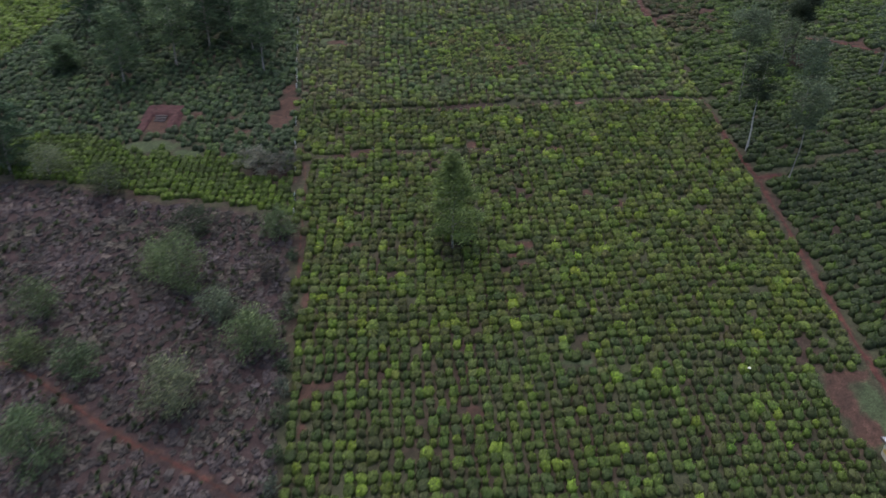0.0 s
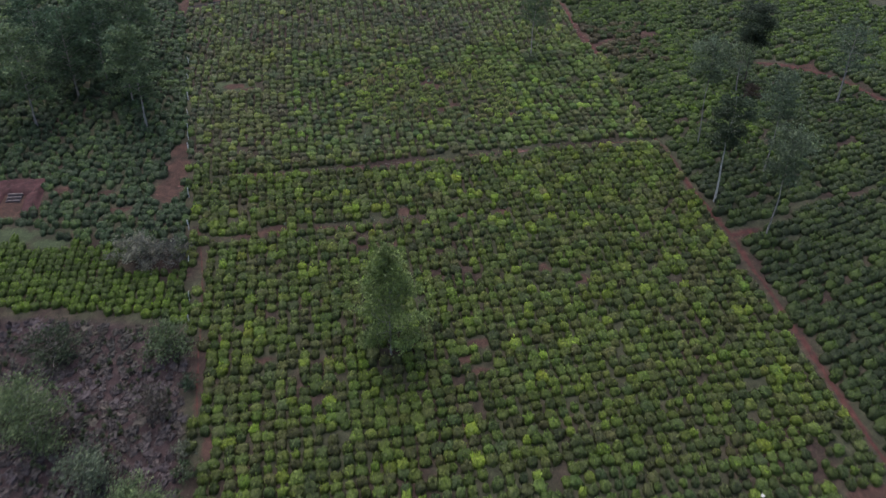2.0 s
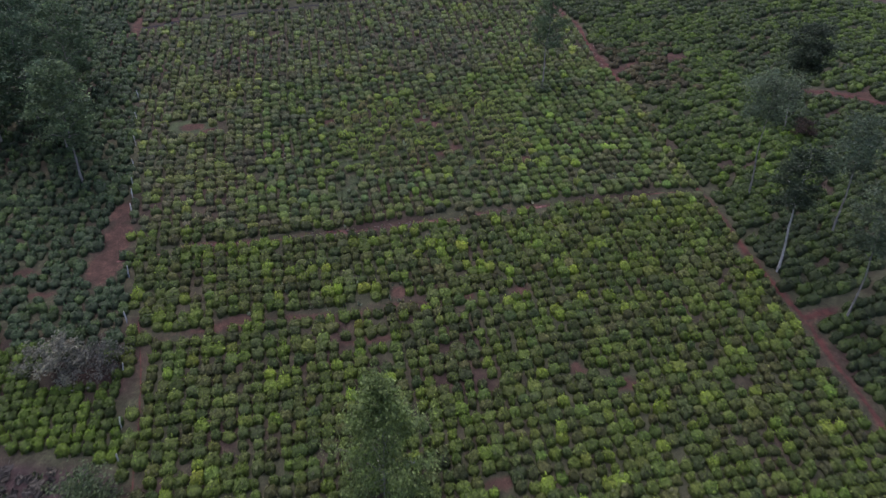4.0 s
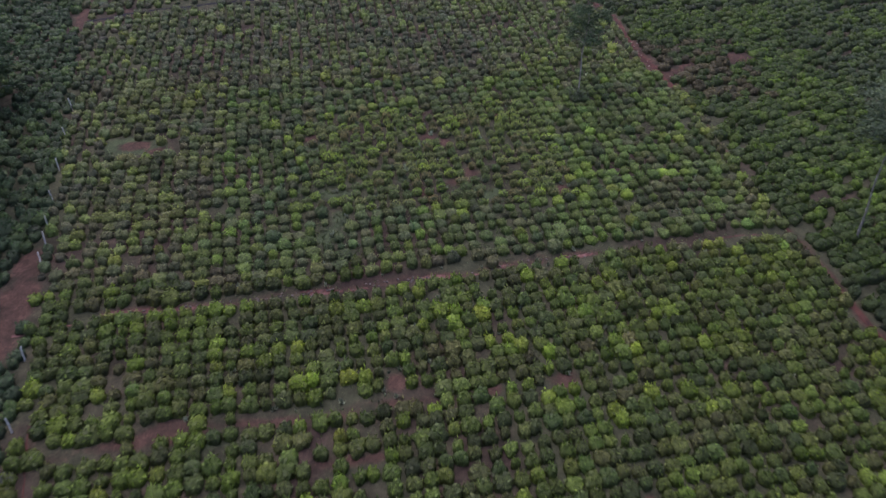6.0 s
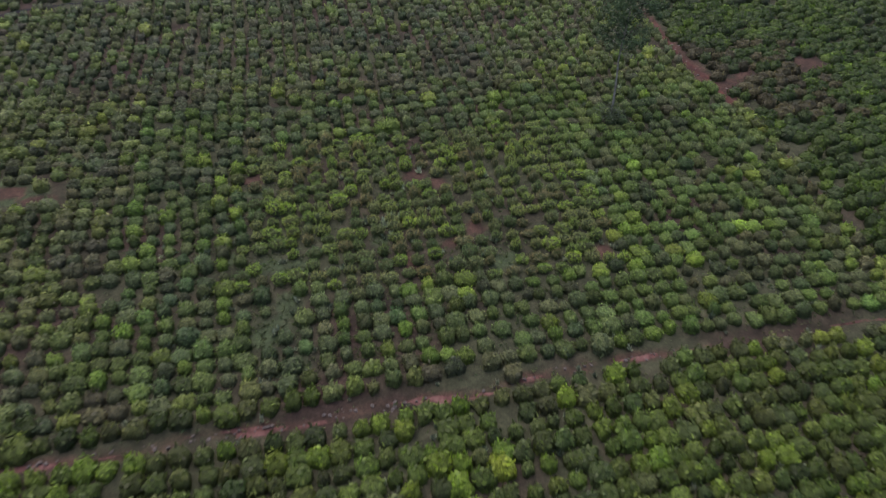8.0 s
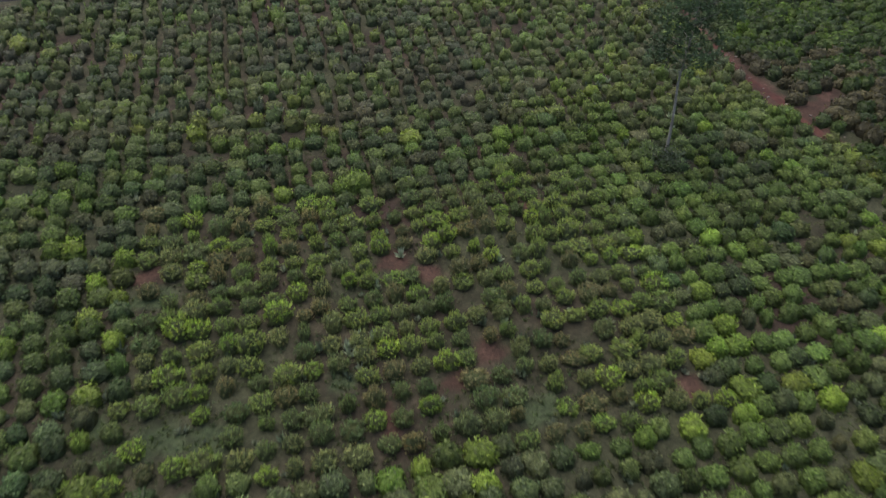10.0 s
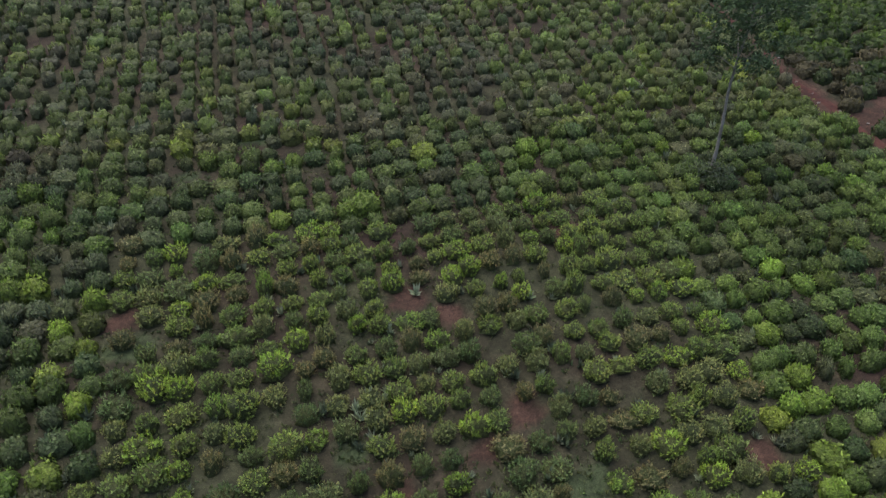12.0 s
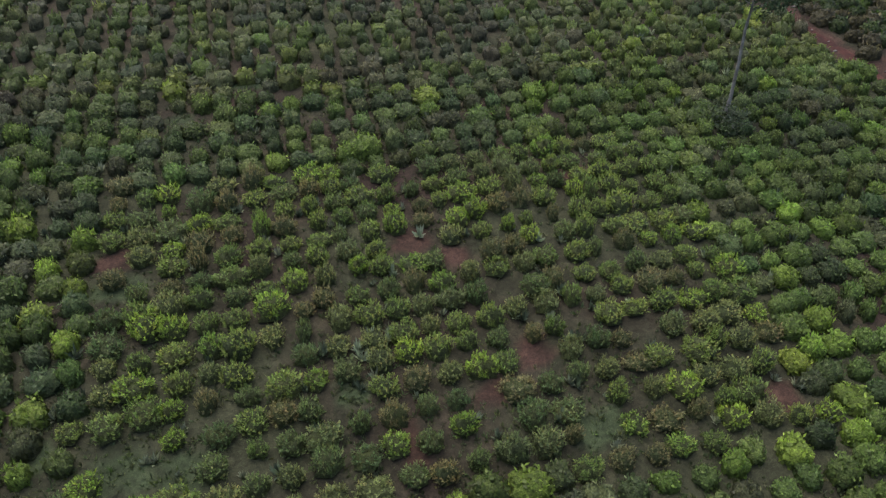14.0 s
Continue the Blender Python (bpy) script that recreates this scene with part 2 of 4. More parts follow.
CROSS_STRIP = [(-20.5, 101.5), (-12.3, 102.3), (-7.0, 102.6), (-3.3, 102.8), (2.3, 103.2), (5.4, 103.6), (10.5, 103.9)]
TOP_DRAIN = [(-33, 168), (-22.1, 171.6), (-8.4, 174.2), (6, 176.5)]

right_line = spline(PATH_RIGHT)
drain_line, branch_line, road_line = spline(DRAIN), spline(BRANCH), spline(UPPER_ROAD)
open_drain = drain_line[(drain_line[:, 0] < 27) & (drain_line[:, 0] > -20)]
lpath_line, top_line = spline(LEFT_PATH), spline(TOP_DRAIN)
lane_line, strip_line = spline(FIELD_LANE), spline(CROSS_STRIP)


def x_left(y):
    return np.interp(y, [p[1] for p in FIELD_LEFT], [p[0] for p in FIELD_LEFT])


def x_right(y):
    return np.interp(y, [p[1] for p in PATH_RIGHT], [p[0] for p in PATH_RIGHT])


def y_pruned(x):
    """The upper edge of the pruned plot."""
    return np.interp(x, [-90, -67, -58, -46, -40, -31, -21, -15], [98, 96.2, 95.4, 92.6, 91.2, 90.0, 87.6, 86])


# bare red earth and weedy gaps among the bushes: x, y, half width, half depth
BARE = [(11.2, 137.5, 1.4, 1.0), (13.0, 136.4, 1.1, 0.8), (13.0, 129.2, 0.9, 0.7), (15.1, 130.7, 1.2, 0.8), (24.3, 127.2, 0.8, 1.2), (-1.9, 138.3, 1.3, 0.7),
        (9.6, 127.3, 0.6, 1.2), (20.1, 140.9, 1.0, 0.7), (4.8, 105.4, 1.2, 0.8), (18.2, 103.7, 1.3, 0.8), (-12.6, 102.9, 1.3, 0.6),
        (-14.0, 59.9, 2.0, 0.8), (3.5, 56.4, 1.5, 0.9), (-12.7, 82.4, 1.6, 0.7), (21.5, 93.2, 1.0, 1.0), (11.3, 82.3, 1.8, 0.7), (3.3, 62.2, 1.0, 0.6)]
BARE += [(26.0, 91.0, 1.2, 1.0), (9.6, 80.6, 1.2, 0.8), (11.0, 79.0, 1.6, 0.5), (-27.0, 121.0, 1.6, 2.6), (-26.8, 117.0, 1.7, 3.2), (-27.6, 112.2, 2.1, 3.0), (55.5, 151.3, 2.6, 1.8),
         (50.8, 97.0, 2.2, 1.2), (-42.0, 113.0, 1.6, 0.8), (-36.0, 112.0, 2.0, 0.8), (-33.5, 108.6, 1.8, 0.7), (44.6, 58.6, 1.8, 3.6), (45.6, 54.6, 2.0, 2.4), (46.5, 61.4, 3.2, 1.0)]
BARE += [(-47.5, 111.6, 3.9, 4.2), (-33.6, 169.0, 1.2, 4.0), (45.6, 148.6, 2.2, 1.3), (48.0, 150.2, 1.8, 0.9), (80.0, 138.0, 4.5, 1.6)]
BARE += [(-21.2, 138.4, 2.4, 0.9), (-18.2, 137.2, 1.8, 0.8), (12.0, 103.7, 1.4, 0.7), (-12.5, 102.6, 2.2, 1.1), (18.1, 103.9, 1.5, 0.9)]
BARE += [(-17.4, 72.4, 0.8, 2.2), (-15.6, 58.6, 0.8, 2.0), (-15.2, 54.6, 0.7, 1.6)]
STRIPS = [(0.8, 98.9, 3.4, 0.45)]
GRASS = [(4.2, 151.6, 1.8, 0.9), (0.1, 148.4, 1.1, 0.7), (1.5, 127.6, 1.5, 1.2), (-0.7, 128.2, 1.6, 1.2), (-22.8, 139.0, 2.6, 1.6), (-21.5, 138.4, 4.6, 2.2), (16.4, 127.2, 1.7, 0.9), (7.5, 130.0, 1.0, 0.7), (-1.7, 136.6, 1.6, 1.1), (-3.2, 129.2, 0.9, 0.8), (-0.5, 122.2, 1.6, 1.5), (1.2, 119.4, 1.4, 1.0), (0.9, 124.4, 1.2, 1.4),
         (15.5, 63.0, 2.6, 0.7), (-47.0, 104.0, 6.5, 2.2), (-40.5, 102.6, 3.0, 1.4), (47.7, 57.4, 1.8, 4.0), (47.6, 53.2, 2.6, 1.6), (51.6, 54.4, 1.4, 2.2), (-10.0, 100.9, 7.0, 0.5)]


def patches(x, y, spots, soft=0.5):
    """1 inside the spots, falling to 0 at their edge."""
    a = np.zeros(np.shape(x))
    for cx, cy, rx, ry in spots:
        d = 1.2 * np.sqrt(((x - cx) / rx) ** 2 + ((y - cy) / ry) ** 2)
        np.maximum(a, np.clip((1.25 - d) / soft, 0, 1), out=a)
    return a


def grid_axis(lo, hi, step, far):
    near = np.arange(lo, hi + step, step)
    out = [near]
    for sign, end in ((-1, lo), (1, hi)):
        d, ring = step, []
        e = end
        while abs(e) < far:
            d *= 1.35
            e += sign * d
            ring.append(e)
        out.append(np.array(ring))
    return np.sort(np.concatenate(out))


def make_ground():
    gx, gy = grid_axis(-100, 108, 0.75, 2500), grid_axis(30, 192, 0.75, 2500)
    X, Y = np.meshgrid(gx, gy)
    Z = ground_z(X, Y)
    dr = line_distance(X, Y, drain_line)
    Z -= 0.28 * np.exp(-(dr / 0.55) ** 2)
    nx, ny = len(gx), len(gy)
    i = np.arange((ny - 1) * (nx - 1))
    a = (i // (nx - 1)) * nx + i % (nx - 1)
    me = quad_mesh("ground", np.stack([X.ravel(), Y.ravel(), Z.ravel()], 1), np.stack([a, a + 1, a + nx + 1, a + nx], 1), [MAT_GROUND], smooth=True)
    bare = patches(X, Y, BARE + STRIPS)
    for line, w in ((right_line[right_line[:, 1] < 119], 0.6), (right_line[(right_line[:, 1] >= 142) & (right_line[:, 1] < 158)], 1.1), (right_line[right_line[:, 1] >= 158], 0.5), (branch_line[:7], 0.5), (road_line, 0.7), (open_drain, 0.42), (lpath_line, 0.5), (strip_line, 0.42)):
        np.maximum(bare, np.clip(1.35 - line_distance(X, Y, line) / w, 0, 1), out=bare)
    lane = np.clip(1.3 - line_distance(X, Y, lane_line) / 0.42, 0, 1) * (0.50 + 0.40 * np.sin(Y * 0.31) * np.sin(Y * 0.12 + 1))
    np.maximum(bare, lane, out=bare)
    pruned = np.clip((x_left(Y) - 0.3 - X) / 0.8, 0, 1) * np.clip((y_pruned(X) - 0.4 - Y) / 0.8, 0, 1)
    for name, v in (("bare", bare), ("grass", patches(X, Y, GRASS, 0.7)), ("prunings", pruned)):
        at = me.attributes.new(name, "FLOAT", "POINT")
        at.data.foreach_set("value", v.astype(np.float32).ravel())
    return tagged(new("ground", me), "sloping red-brown plantation soil with weeds and litter", "ground", kind="structure")


make_ground()


def make_strip(name, line, width, mat, label, category, sink=0.0, wobble=0.35, seed=1):
    """An earth track that follows the ground, with ragged edges."""
    rng = np.random.default_rng(seed)
    d = np.gradient(line, axis=0)
    side = np.stack([d[:, 1], -d[:, 0]], 1)
    side /= np.linalg.norm(side, axis=1, keepdims=True)
    n, cols = len(line), 7
    vs = np.zeros((n, cols, 3))
    wl = width * (0.5 + wobble * np.convolve(rng.normal(0, 1, n + 8), np.ones(5) / 5, "same")[4:-4])
    wr = width * (0.5 + wobble * np.convolve(rng.normal(0, 1, n + 8), np.ones(5) / 5, "same")[4:-4])
    for k in range(cols):
        s = k / (cols - 1) * 2 - 1
        w = np.where(s < 0, wl, wr) * s
        xy = line + side * w[:, None]
        vs[:, k, :2] = xy
        lift = 0.05 * (1 - s * s) ** 0.5 - 0.03 if abs(s) < 1 else -0.06
        vs[:, k, 2] = ground_z(xy[:, 0], xy[:, 1]) + lift + 0.02 * rng.normal(0, 1, n) * (abs(s) < 1) - sink * np.exp(-(w / 0.55) ** 2)
    i = np.arange((n - 1) * (cols - 1))
    a = (i // (cols - 1)) * cols + i % (cols - 1)
    me = quad_mesh(name, vs.reshape(-1, 3), np.stack([a, a + cols, a + cols + 1, a + 1], 1), [mat], smooth=True)
    return tagged(new(name, me), label, category, kind="structure")


make_strip("path_1", right_line, np.interp(right_line[:, 1], [118, 121, 142, 146, 156, 160], [0.78, 0.22, 0.22, 1.25, 1.1, 0.7]), MAT_PATH, "narrow red earth footpath between two tea fields", "path", seed=2)
make_strip("path_2", branch_line[:7], 0.9, MAT_PATH, "short red earth side path into the tea", "path", seed=3)
make_strip("path_3", lpath_line, 0.45, MAT_PATH, "faint red footpath through pruned tea", "path", seed=4)
make_strip("road", road_line, 1.4, MAT_PATH, "rutted brown earth track among tea bushes", "track", seed=5)
make_strip("path_4", lane_line, 0.26, MAT_PATH, "worn red-brown lane along the field's edge", "path", seed=8)
make_strip("drain_1", drain_line, np.interp(drain_line[:, 0], [-27, -20, 25, 29], [0.3, 0.62, 0.62, 0.3]), MAT_DRAIN, "shallow stony drain ditch across the tea field", "drain", sink=0.24, seed=6)
make_strip("drain_2", top_line, 0.9, MAT_WET, "dark drain ditch across the upper tea field", "drain", seed=7)


# ---- tea bushes ----
def dome_core(rng, lumps, segs=8, rings=3, size=0.84, rough=0.06):
    vs = []
    for r in range(rings + 1):
        e = r / rings * math.pi / 2
        for k in range(segs):
            w = 2 * math.pi * (k + 0.5 * (r % 2)) / segs
            rad = size * lumps(w) * (math.cos(e) ** 0.45 if r < rings else 0.03) * (1 + rough * rng.normal())
            vs.append((rad * math.cos(w), rad * math.sin(w), size * math.sin(e) * (1 + rough * rng.normal()) - (0.1 if r == 0 else 0)))
    qs = [(r * segs + k, r * segs + (k + 1) % segs, (r + 1) * segs + (k + 1) % segs, (r + 1) * segs + k) for r in range(rings) for k in range(segs)]
    return np.array(vs), np.array(qs)


def bush_template(seed, leaves, size, shoots=0.45, spike=1.15):
    """A flat-topped plucked bush of radius 1 and height 1: an inner dome darkened like shade, leaves lying on it and
    young shoots standing up.
    """
    rng = np.random.default_rng(seed)
    ph = rng.uniform(0, 6.28, 4)
    am = rng.uniform(0.03, 0.11, 4)
    lumps = lambda w: 1 + am[0] * np.sin(2 * w + ph[0]) + am[1] * np.sin(3 * w + ph[1]) + am[2] * np.sin(5 * w + ph[2])
    square = lambda w: lumps(w) * (1 + 0.10 * np.cos(4 * w + math.pi))
    core_v, core_q = dome_core(rng, square, 10 if leaves > 50 else 8, 4 if leaves > 100 else 3, 0.94, 0.09)
    w = rng.uniform(0, 2 * math.pi, leaves)
    s = np.sqrt(rng.uniform(0, 1, leaves)) * 1.28
    top = s < 0.96
    rad = np.where(top, s, 0.93 + 0.10 * rng.uniform(-1, 1, leaves)) * lumps(w)
    hump = 0.07 * np.sin(5 * rad * np.cos(w) + ph[0]) + 0.07 * np.sin(5 * rad * np.sin(w) + ph[1])
    z = np.where(top, 0.96 - 0.36 * np.clip(s, 0, 1) ** 2.4 + hump, rng.uniform(0.02, 0.64, leaves)) + rng.normal(0, 0.05, leaves)
    young = top & (rng.uniform(0, 1, leaves) < shoots)
    out = np.stack([np.cos(w), np.sin(w), np.zeros(leaves)], 1) * np.clip(s, 0.2, 1)[:, None]
    face = unit(np.where(top[:, None], out * (0.9 * np.clip(s, 0, 1) ** 1.6)[:, None] + np.array([0, 0, 1.0]), out + np.array([0, 0, 0.45])) + rng.normal(0, 0.32, (leaves, 3)))
    along = unit(np.cross(face, rng.normal(0, 1, (leaves, 3))) + np.array([0, 0, 0.2]))
    up = unit(out * 0.55 + np.array([0, 0, 0.8]) + rng.normal(0, 0.42, (leaves, 3)))
    along = np.where(young[:, None], up, along)
    across = unit(np.cross(along, np.where(young[:, None], rng.normal(0, 1, (leaves, 3)), face)))
    k = rng.uniform(0.7, 1.35, leaves)
    length = size * k * np.where(young, spike, 1.0)
    c = np.stack([rad * np.cos(w), rad * np.sin(w), z + np.where(young, 0.3 * length, 0)], 1)
    lv, lq = leaf_quads(c, along, across, length, size * k * np.where(young, 0.50 / spike, 0.70))
    v, q = joined([(core_v, core_q), (lv, lq)])
    # young shoots are paler; shade is painted into the side leaves and the core
    toned = np.r_[0.42 + 0.36 * np.clip(core_v[:, 2], 0, 1), np.repeat(np.where(young, 1.40, np.where(top, 0.94, 0.62)) * rng.uniform(0.75, 1.3, leaves), 4)]
    return v, q, np.r_[np.ones(len(core_q), int), np.zeros(len(lq), int)], toned


def shoot_template(seed, shoots, per, size):
    """A bush of radius 1 and height 1 seen closely: an inside coloured dark like shade and many leafy shoots that stand
    out of it.
    """
    rng = np.random.default_rng(seed)
    ph = rng.uniform(0, 6.28, 4)
    am = rng.uniform(0.04, 0.13, 4)
    lumps = lambda w: 1 + am[0] * np.sin(2 * w + ph[0]) + am[1] * np.sin(3 * w + ph[1]) + am[2] * np.sin(5 * w + ph[2])
    core_v, core_q = dome_core(rng, lumps, 10, 4, 0.86, 0.08)
    w, s = rng.uniform(0, 2 * math.pi, shoots), np.sqrt(rng.uniform(0, 1, shoots)) * 1.22
    top = s < 0.95
    rad = np.where(top, s, rng.uniform(0.82, 0.98, shoots)) * lumps(w) * 0.93
    hump = 0.09 * np.sin(4 * rad * np.cos(w) + ph[0]) + 0.09 * np.sin(4 * rad * np.sin(w) + ph[1])
    z = np.where(top, 0.86 - 0.40 * np.clip(s, 0, 1) ** 2.2 + hump, rng.uniform(0.08, 0.46, shoots)) + rng.normal(0, 0.06, shoots)
    out = np.stack([np.cos(w), np.sin(w), np.zeros(shoots)], 1)
    axis = unit(out * np.where(top, 0.5 * np.clip(s, 0, 1), 0.9)[:, None] + np.array([0, 0, 0.9]) + rng.normal(0, 0.20, (shoots, 3)))
    base = np.stack([rad * np.cos(w), rad * np.sin(w), z], 1)
    own = np.repeat(np.arange(shoots), per)
    n = len(own)
    level = np.tile(np.arange(per) / max(per - 1, 1), shoots)
    ring = unit(np.cross(axis[own], rng.normal(0, 1, (n, 3))))
    along = unit(axis[own] * (0.25 + 0.9 * level)[:, None] + ring * (1.05 - 0.55 * level)[:, None] + rng.normal(0, 0.12, (n, 3)))
    length = size * rng.uniform(0.75, 1.3, n) * (1.05 - 0.25 * level)
    reach = rng.uniform(0.7, 1.5, shoots)[own]
    c = base[own] + axis[own] * (size * 1.1 * level * reach)[:, None] + along * (length * 0.45)[:, None]
    across = unit(np.cross(along, axis[own] + rng.normal(0, 0.3, (n, 3))))
    lv, lq = leaf_quads(c, along, across, length, length * 0.42)
    v, q = joined([(core_v, core_q), (lv, lq)])
    # tips are paler young leaf; side shoots and core are toned down as shade
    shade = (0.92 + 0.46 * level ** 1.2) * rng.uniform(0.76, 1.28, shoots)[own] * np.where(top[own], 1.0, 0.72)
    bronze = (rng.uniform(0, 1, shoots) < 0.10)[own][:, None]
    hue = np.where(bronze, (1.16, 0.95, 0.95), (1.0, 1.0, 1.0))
    toned = np.vstack([np.full((len(core_v), 3), 0.48), np.repeat(shade[:, None] * hue, 4, axis=0)])
    return v, q, np.r_[np.ones(len(core_q), int), np.zeros(len(lq), int)], toned


def twig_template(seed, sticks=40):
    """A hard-pruned bush of radius 1 and height 1: a low knotty frame with thin cut sticks standing out of it."""
    rng = np.random.default_rng(seed)
    core_v, core_q = dome_core(rng, lambda w: 1 + 0.14 * np.sin(3 * w + seed) + 0.10 * np.sin(5 * w), segs=8, rings=3, size=0.60, rough=0.26)
    w, tilt = rng.uniform(0, 6.28, sticks), rng.uniform(0.0, 1.25, sticks)
    way = np.stack([np.cos(w) * np.sin(tilt), np.sin(w) * np.sin(tilt), np.cos(tilt)], 1)
    way = unit(way + rng.normal(0, 0.50, (sticks, 3)) + np.array([0, 0, 0.15]))
    foot = np.stack([np.cos(w) * tilt * 0.62, np.sin(w) * tilt * 0.62, 0.56 - 0.30 * tilt ** 2], 1)
    length = rng.uniform(0.30, 0.85, sticks)
    across = unit(np.cross(way, rng.normal(0, 1, (sticks, 3))))
    sv, sq = leaf_quads(foot + way * (length * 0.4)[:, None], way, across, length, np.full(sticks, 0.10))
    v, q = joined([(core_v, core_q), (sv, sq)])
    return v, q, np.zeros(len(q), int), np.r_[np.full(len(core_v), 0.78), np.repeat(rng.uniform(0.55, 1.15, sticks), 4)]


NEAR = [shoot_template(10 + i, 120, 6, 0.186) for i in range(7)]
CLOSE = [bush_template(20 + i, 185, 0.248, shoots=0.38, spike=1.2) for i in range(7)]
MIDDLE = [bush_template(30 + i, 62, 0.36) for i in range(5)]
FAR = [bush_template(50 + i, 20, 0.41) for i in range(5)]
TWIGGY = [twig_template(70 + i) for i in range(5)]

BRIGHT, FRESH, GREEN, DARK, OLIVE, BROWN = range(6)
TINTS = np.array([(0.184, 0.242, 0.054), (0.149, 0.204, 0.052), (0.116, 0.154, 0.056), (0.080, 0.108, 0.056), (0.112, 0.134, 0.068), (0.106, 0.114, 0.070)])


def waves(x, y, scale, seed):
    """Soft patchiness between 0 and 1."""
    r = np.random.default_rng(seed)
    v = np.zeros(np.shape(x))
    for _ in range(6):
        a, p = r.uniform(0, 6.28), r.uniform(0, 6.28)
        k = r.uniform(0.6, 1.6) / scale * 6.28
        v = v + np.sin((x * math.cos(a) + y * math.sin(a)) * k + p)
    return 0.5 + 0.5 * np.tanh(v / 2.4)


def stand(name, templates, x, y, rot, sx, sy, h, tint, mats, label, category):
    """Many bushes in one mesh."""
    if not len(x):
        return None
    rng = np.random.default_rng(len(x))
    pick = rng.integers(0, len(templates), len(x))
    vs, qs, ms, cs, n = [], [], [], [], 0
    z = ground_z(x, y) - 0.04
    for k, (v, q, m, toned) in enumerate(templates):
        s = np.nonzero(pick == k)[0]
        if not len(s):
            continue
        c, d = np.cos(rot[s])[:, None], np.sin(rot[s])[:, None]
        ax, ay = v[None, :, 0] * sx[s][:, None], v[None, :, 1] * sy[s][:, None]
        px, py = x[s][:, None] + ax * c - ay * d, y[s][:, None] + ax * d + ay * c
        pz = z[s][:, None] + v[None, :, 2] * h[s][:, None] + (py - y[s][:, None]) * 0.2
        vs.append(np.stack([px, py, pz], 2).reshape(-1, 3))
        qs.append((q[None] + (np.arange(len(s)) * len(v))[:, None, None]).reshape(-1, 4) + n)
        ms.append(np.tile(m, len(s)))
        cs.append((tint[s][:, None, :] * toned.reshape(len(v), -1)[None]).reshape(-1, 3))
        n += len(s) * len(v)
    me = quad_mesh(name, np.vstack(vs), np.vstack(qs), mats, np.concatenate(ms), np.vstack(cs))
    return tagged(new(name, me), label, category, kind="stuff")


def planting(x0, x1, y0, y1, pitch_u, pitch_v, slant, jitter, seed):
    """Places on a slightly uneven planting grid whose rows rise by slant."""
    rng = np.random.default_rng(seed)
    r = np.array([1, slant]) / math.hypot(1, slant)
    c = np.array([-r[1], r[0]])
    span = max(x1 - x0, y1 - y0)
    u, v = np.meshgrid(np.arange(-span, span, pitch_u), np.arange(-span, span, pitch_v))
    bow = 0.35 * np.sin(u * 0.11 + seed) + 0.25 * np.sin(u * 0.047)
    u = u + 0.25 * np.sin(v * 0.13 + seed)
    v = v + bow
    mx, my = (x0 + x1) / 2, (y0 + y1) / 2
    x = mx + u * r[0] + v * c[0] + rng.normal(0, jitter, u.shape)
    y = my + u * r[1] + v * c[1] + rng.normal(0, jitter, u.shape)
    ok = (x > x0) & (x < x1) & (y > y0) & (y < y1) & (np.abs(x) < np.minimum(24 + 0.60 * y, 272 - y))
    return x[ok], y[ok], rng


# bushes in bright new leaf that stand out in the field
FLUSH_LOW = [(-15.4, 72.1), (-12.9, 73.5), (-9.9, 68.5), (-6.1, 61.4), (-5.5, 80.8), (-5.5, 76.2), (-1.0, 77.2), (8.9, 71.7), (15.1, 81.4), (17.6, 76.7), (14.1, 69.9), (8.7, 68.4), (-1.9, 65.0),
             (1.7, 65.6), (3.1, 64.6), (24.3, 61.1), (34.5, 56.8), (21.4, 68.0), (27.2, 55.0), (-7.8, 90.5), (-8.9, 95.7), (27.9, 87.6), (32.9, 88.2), (-1.8, 59.2), (-15.2, 49.8), (-8.1, 47.8), (12.8, 48.1), (16.7, 47.8), (22.4, 61.5), (-1.4, 51.4), (15.2, 56.4), (-9.4, 52.1)]
FLUSH_MID = [(9.9, 110.4), (10.6, 111.5), (12.6, 108.1), (15.1, 107.6), (17.7, 106.6), (9.3, 111.9), (12.6, 111.3), (7.1, 110.5), (-3.0, 109.0), (24.5, 101.8), (27.9, 109.4), (2.4, 105.6), (-2.0, 106.1),
             (1.3, 106.2), (-8.3, 105.1), (-8.4, 134.1), (-0.2, 151.8), (23.9, 113.0), (25.3, 114.4), (-3.3, 139.4), (-15.6, 147.4), (29.9, 121.2), (38.4, 128.0), (21.5, 100.1), (27.7, 101.8), (7.5, 102.2), (16.5, 102.2), (7.3, 114.2), (0.3, 100.6)]
FLUSH_HIGH = [(9.7, 131.1), (25.7, 128.3), (21.6, 126.8), (25.6, 126.0), (26.1, 124.9), (23.3, 124.9), (29.5, 126.1), (30.6, 125.1), (-6.1, 140.3), (-1.8, 127.8), (13.0, 123.6), (9.1, 124.4), (10.4, 124.7),
              (11.9, 118.5), (18.1, 120.6), (7.1, 119.6), (21.1, 116.0), (-9.6, 123.1), (-14.1, 163.8), (44.1, 140.4), (35.6, 127.9), (13.8, 138.1), (16.4, 136.9), (10.1, 131.3), (22.9, 132.0), (25.5, 128.4), (20.3, 128.0)]
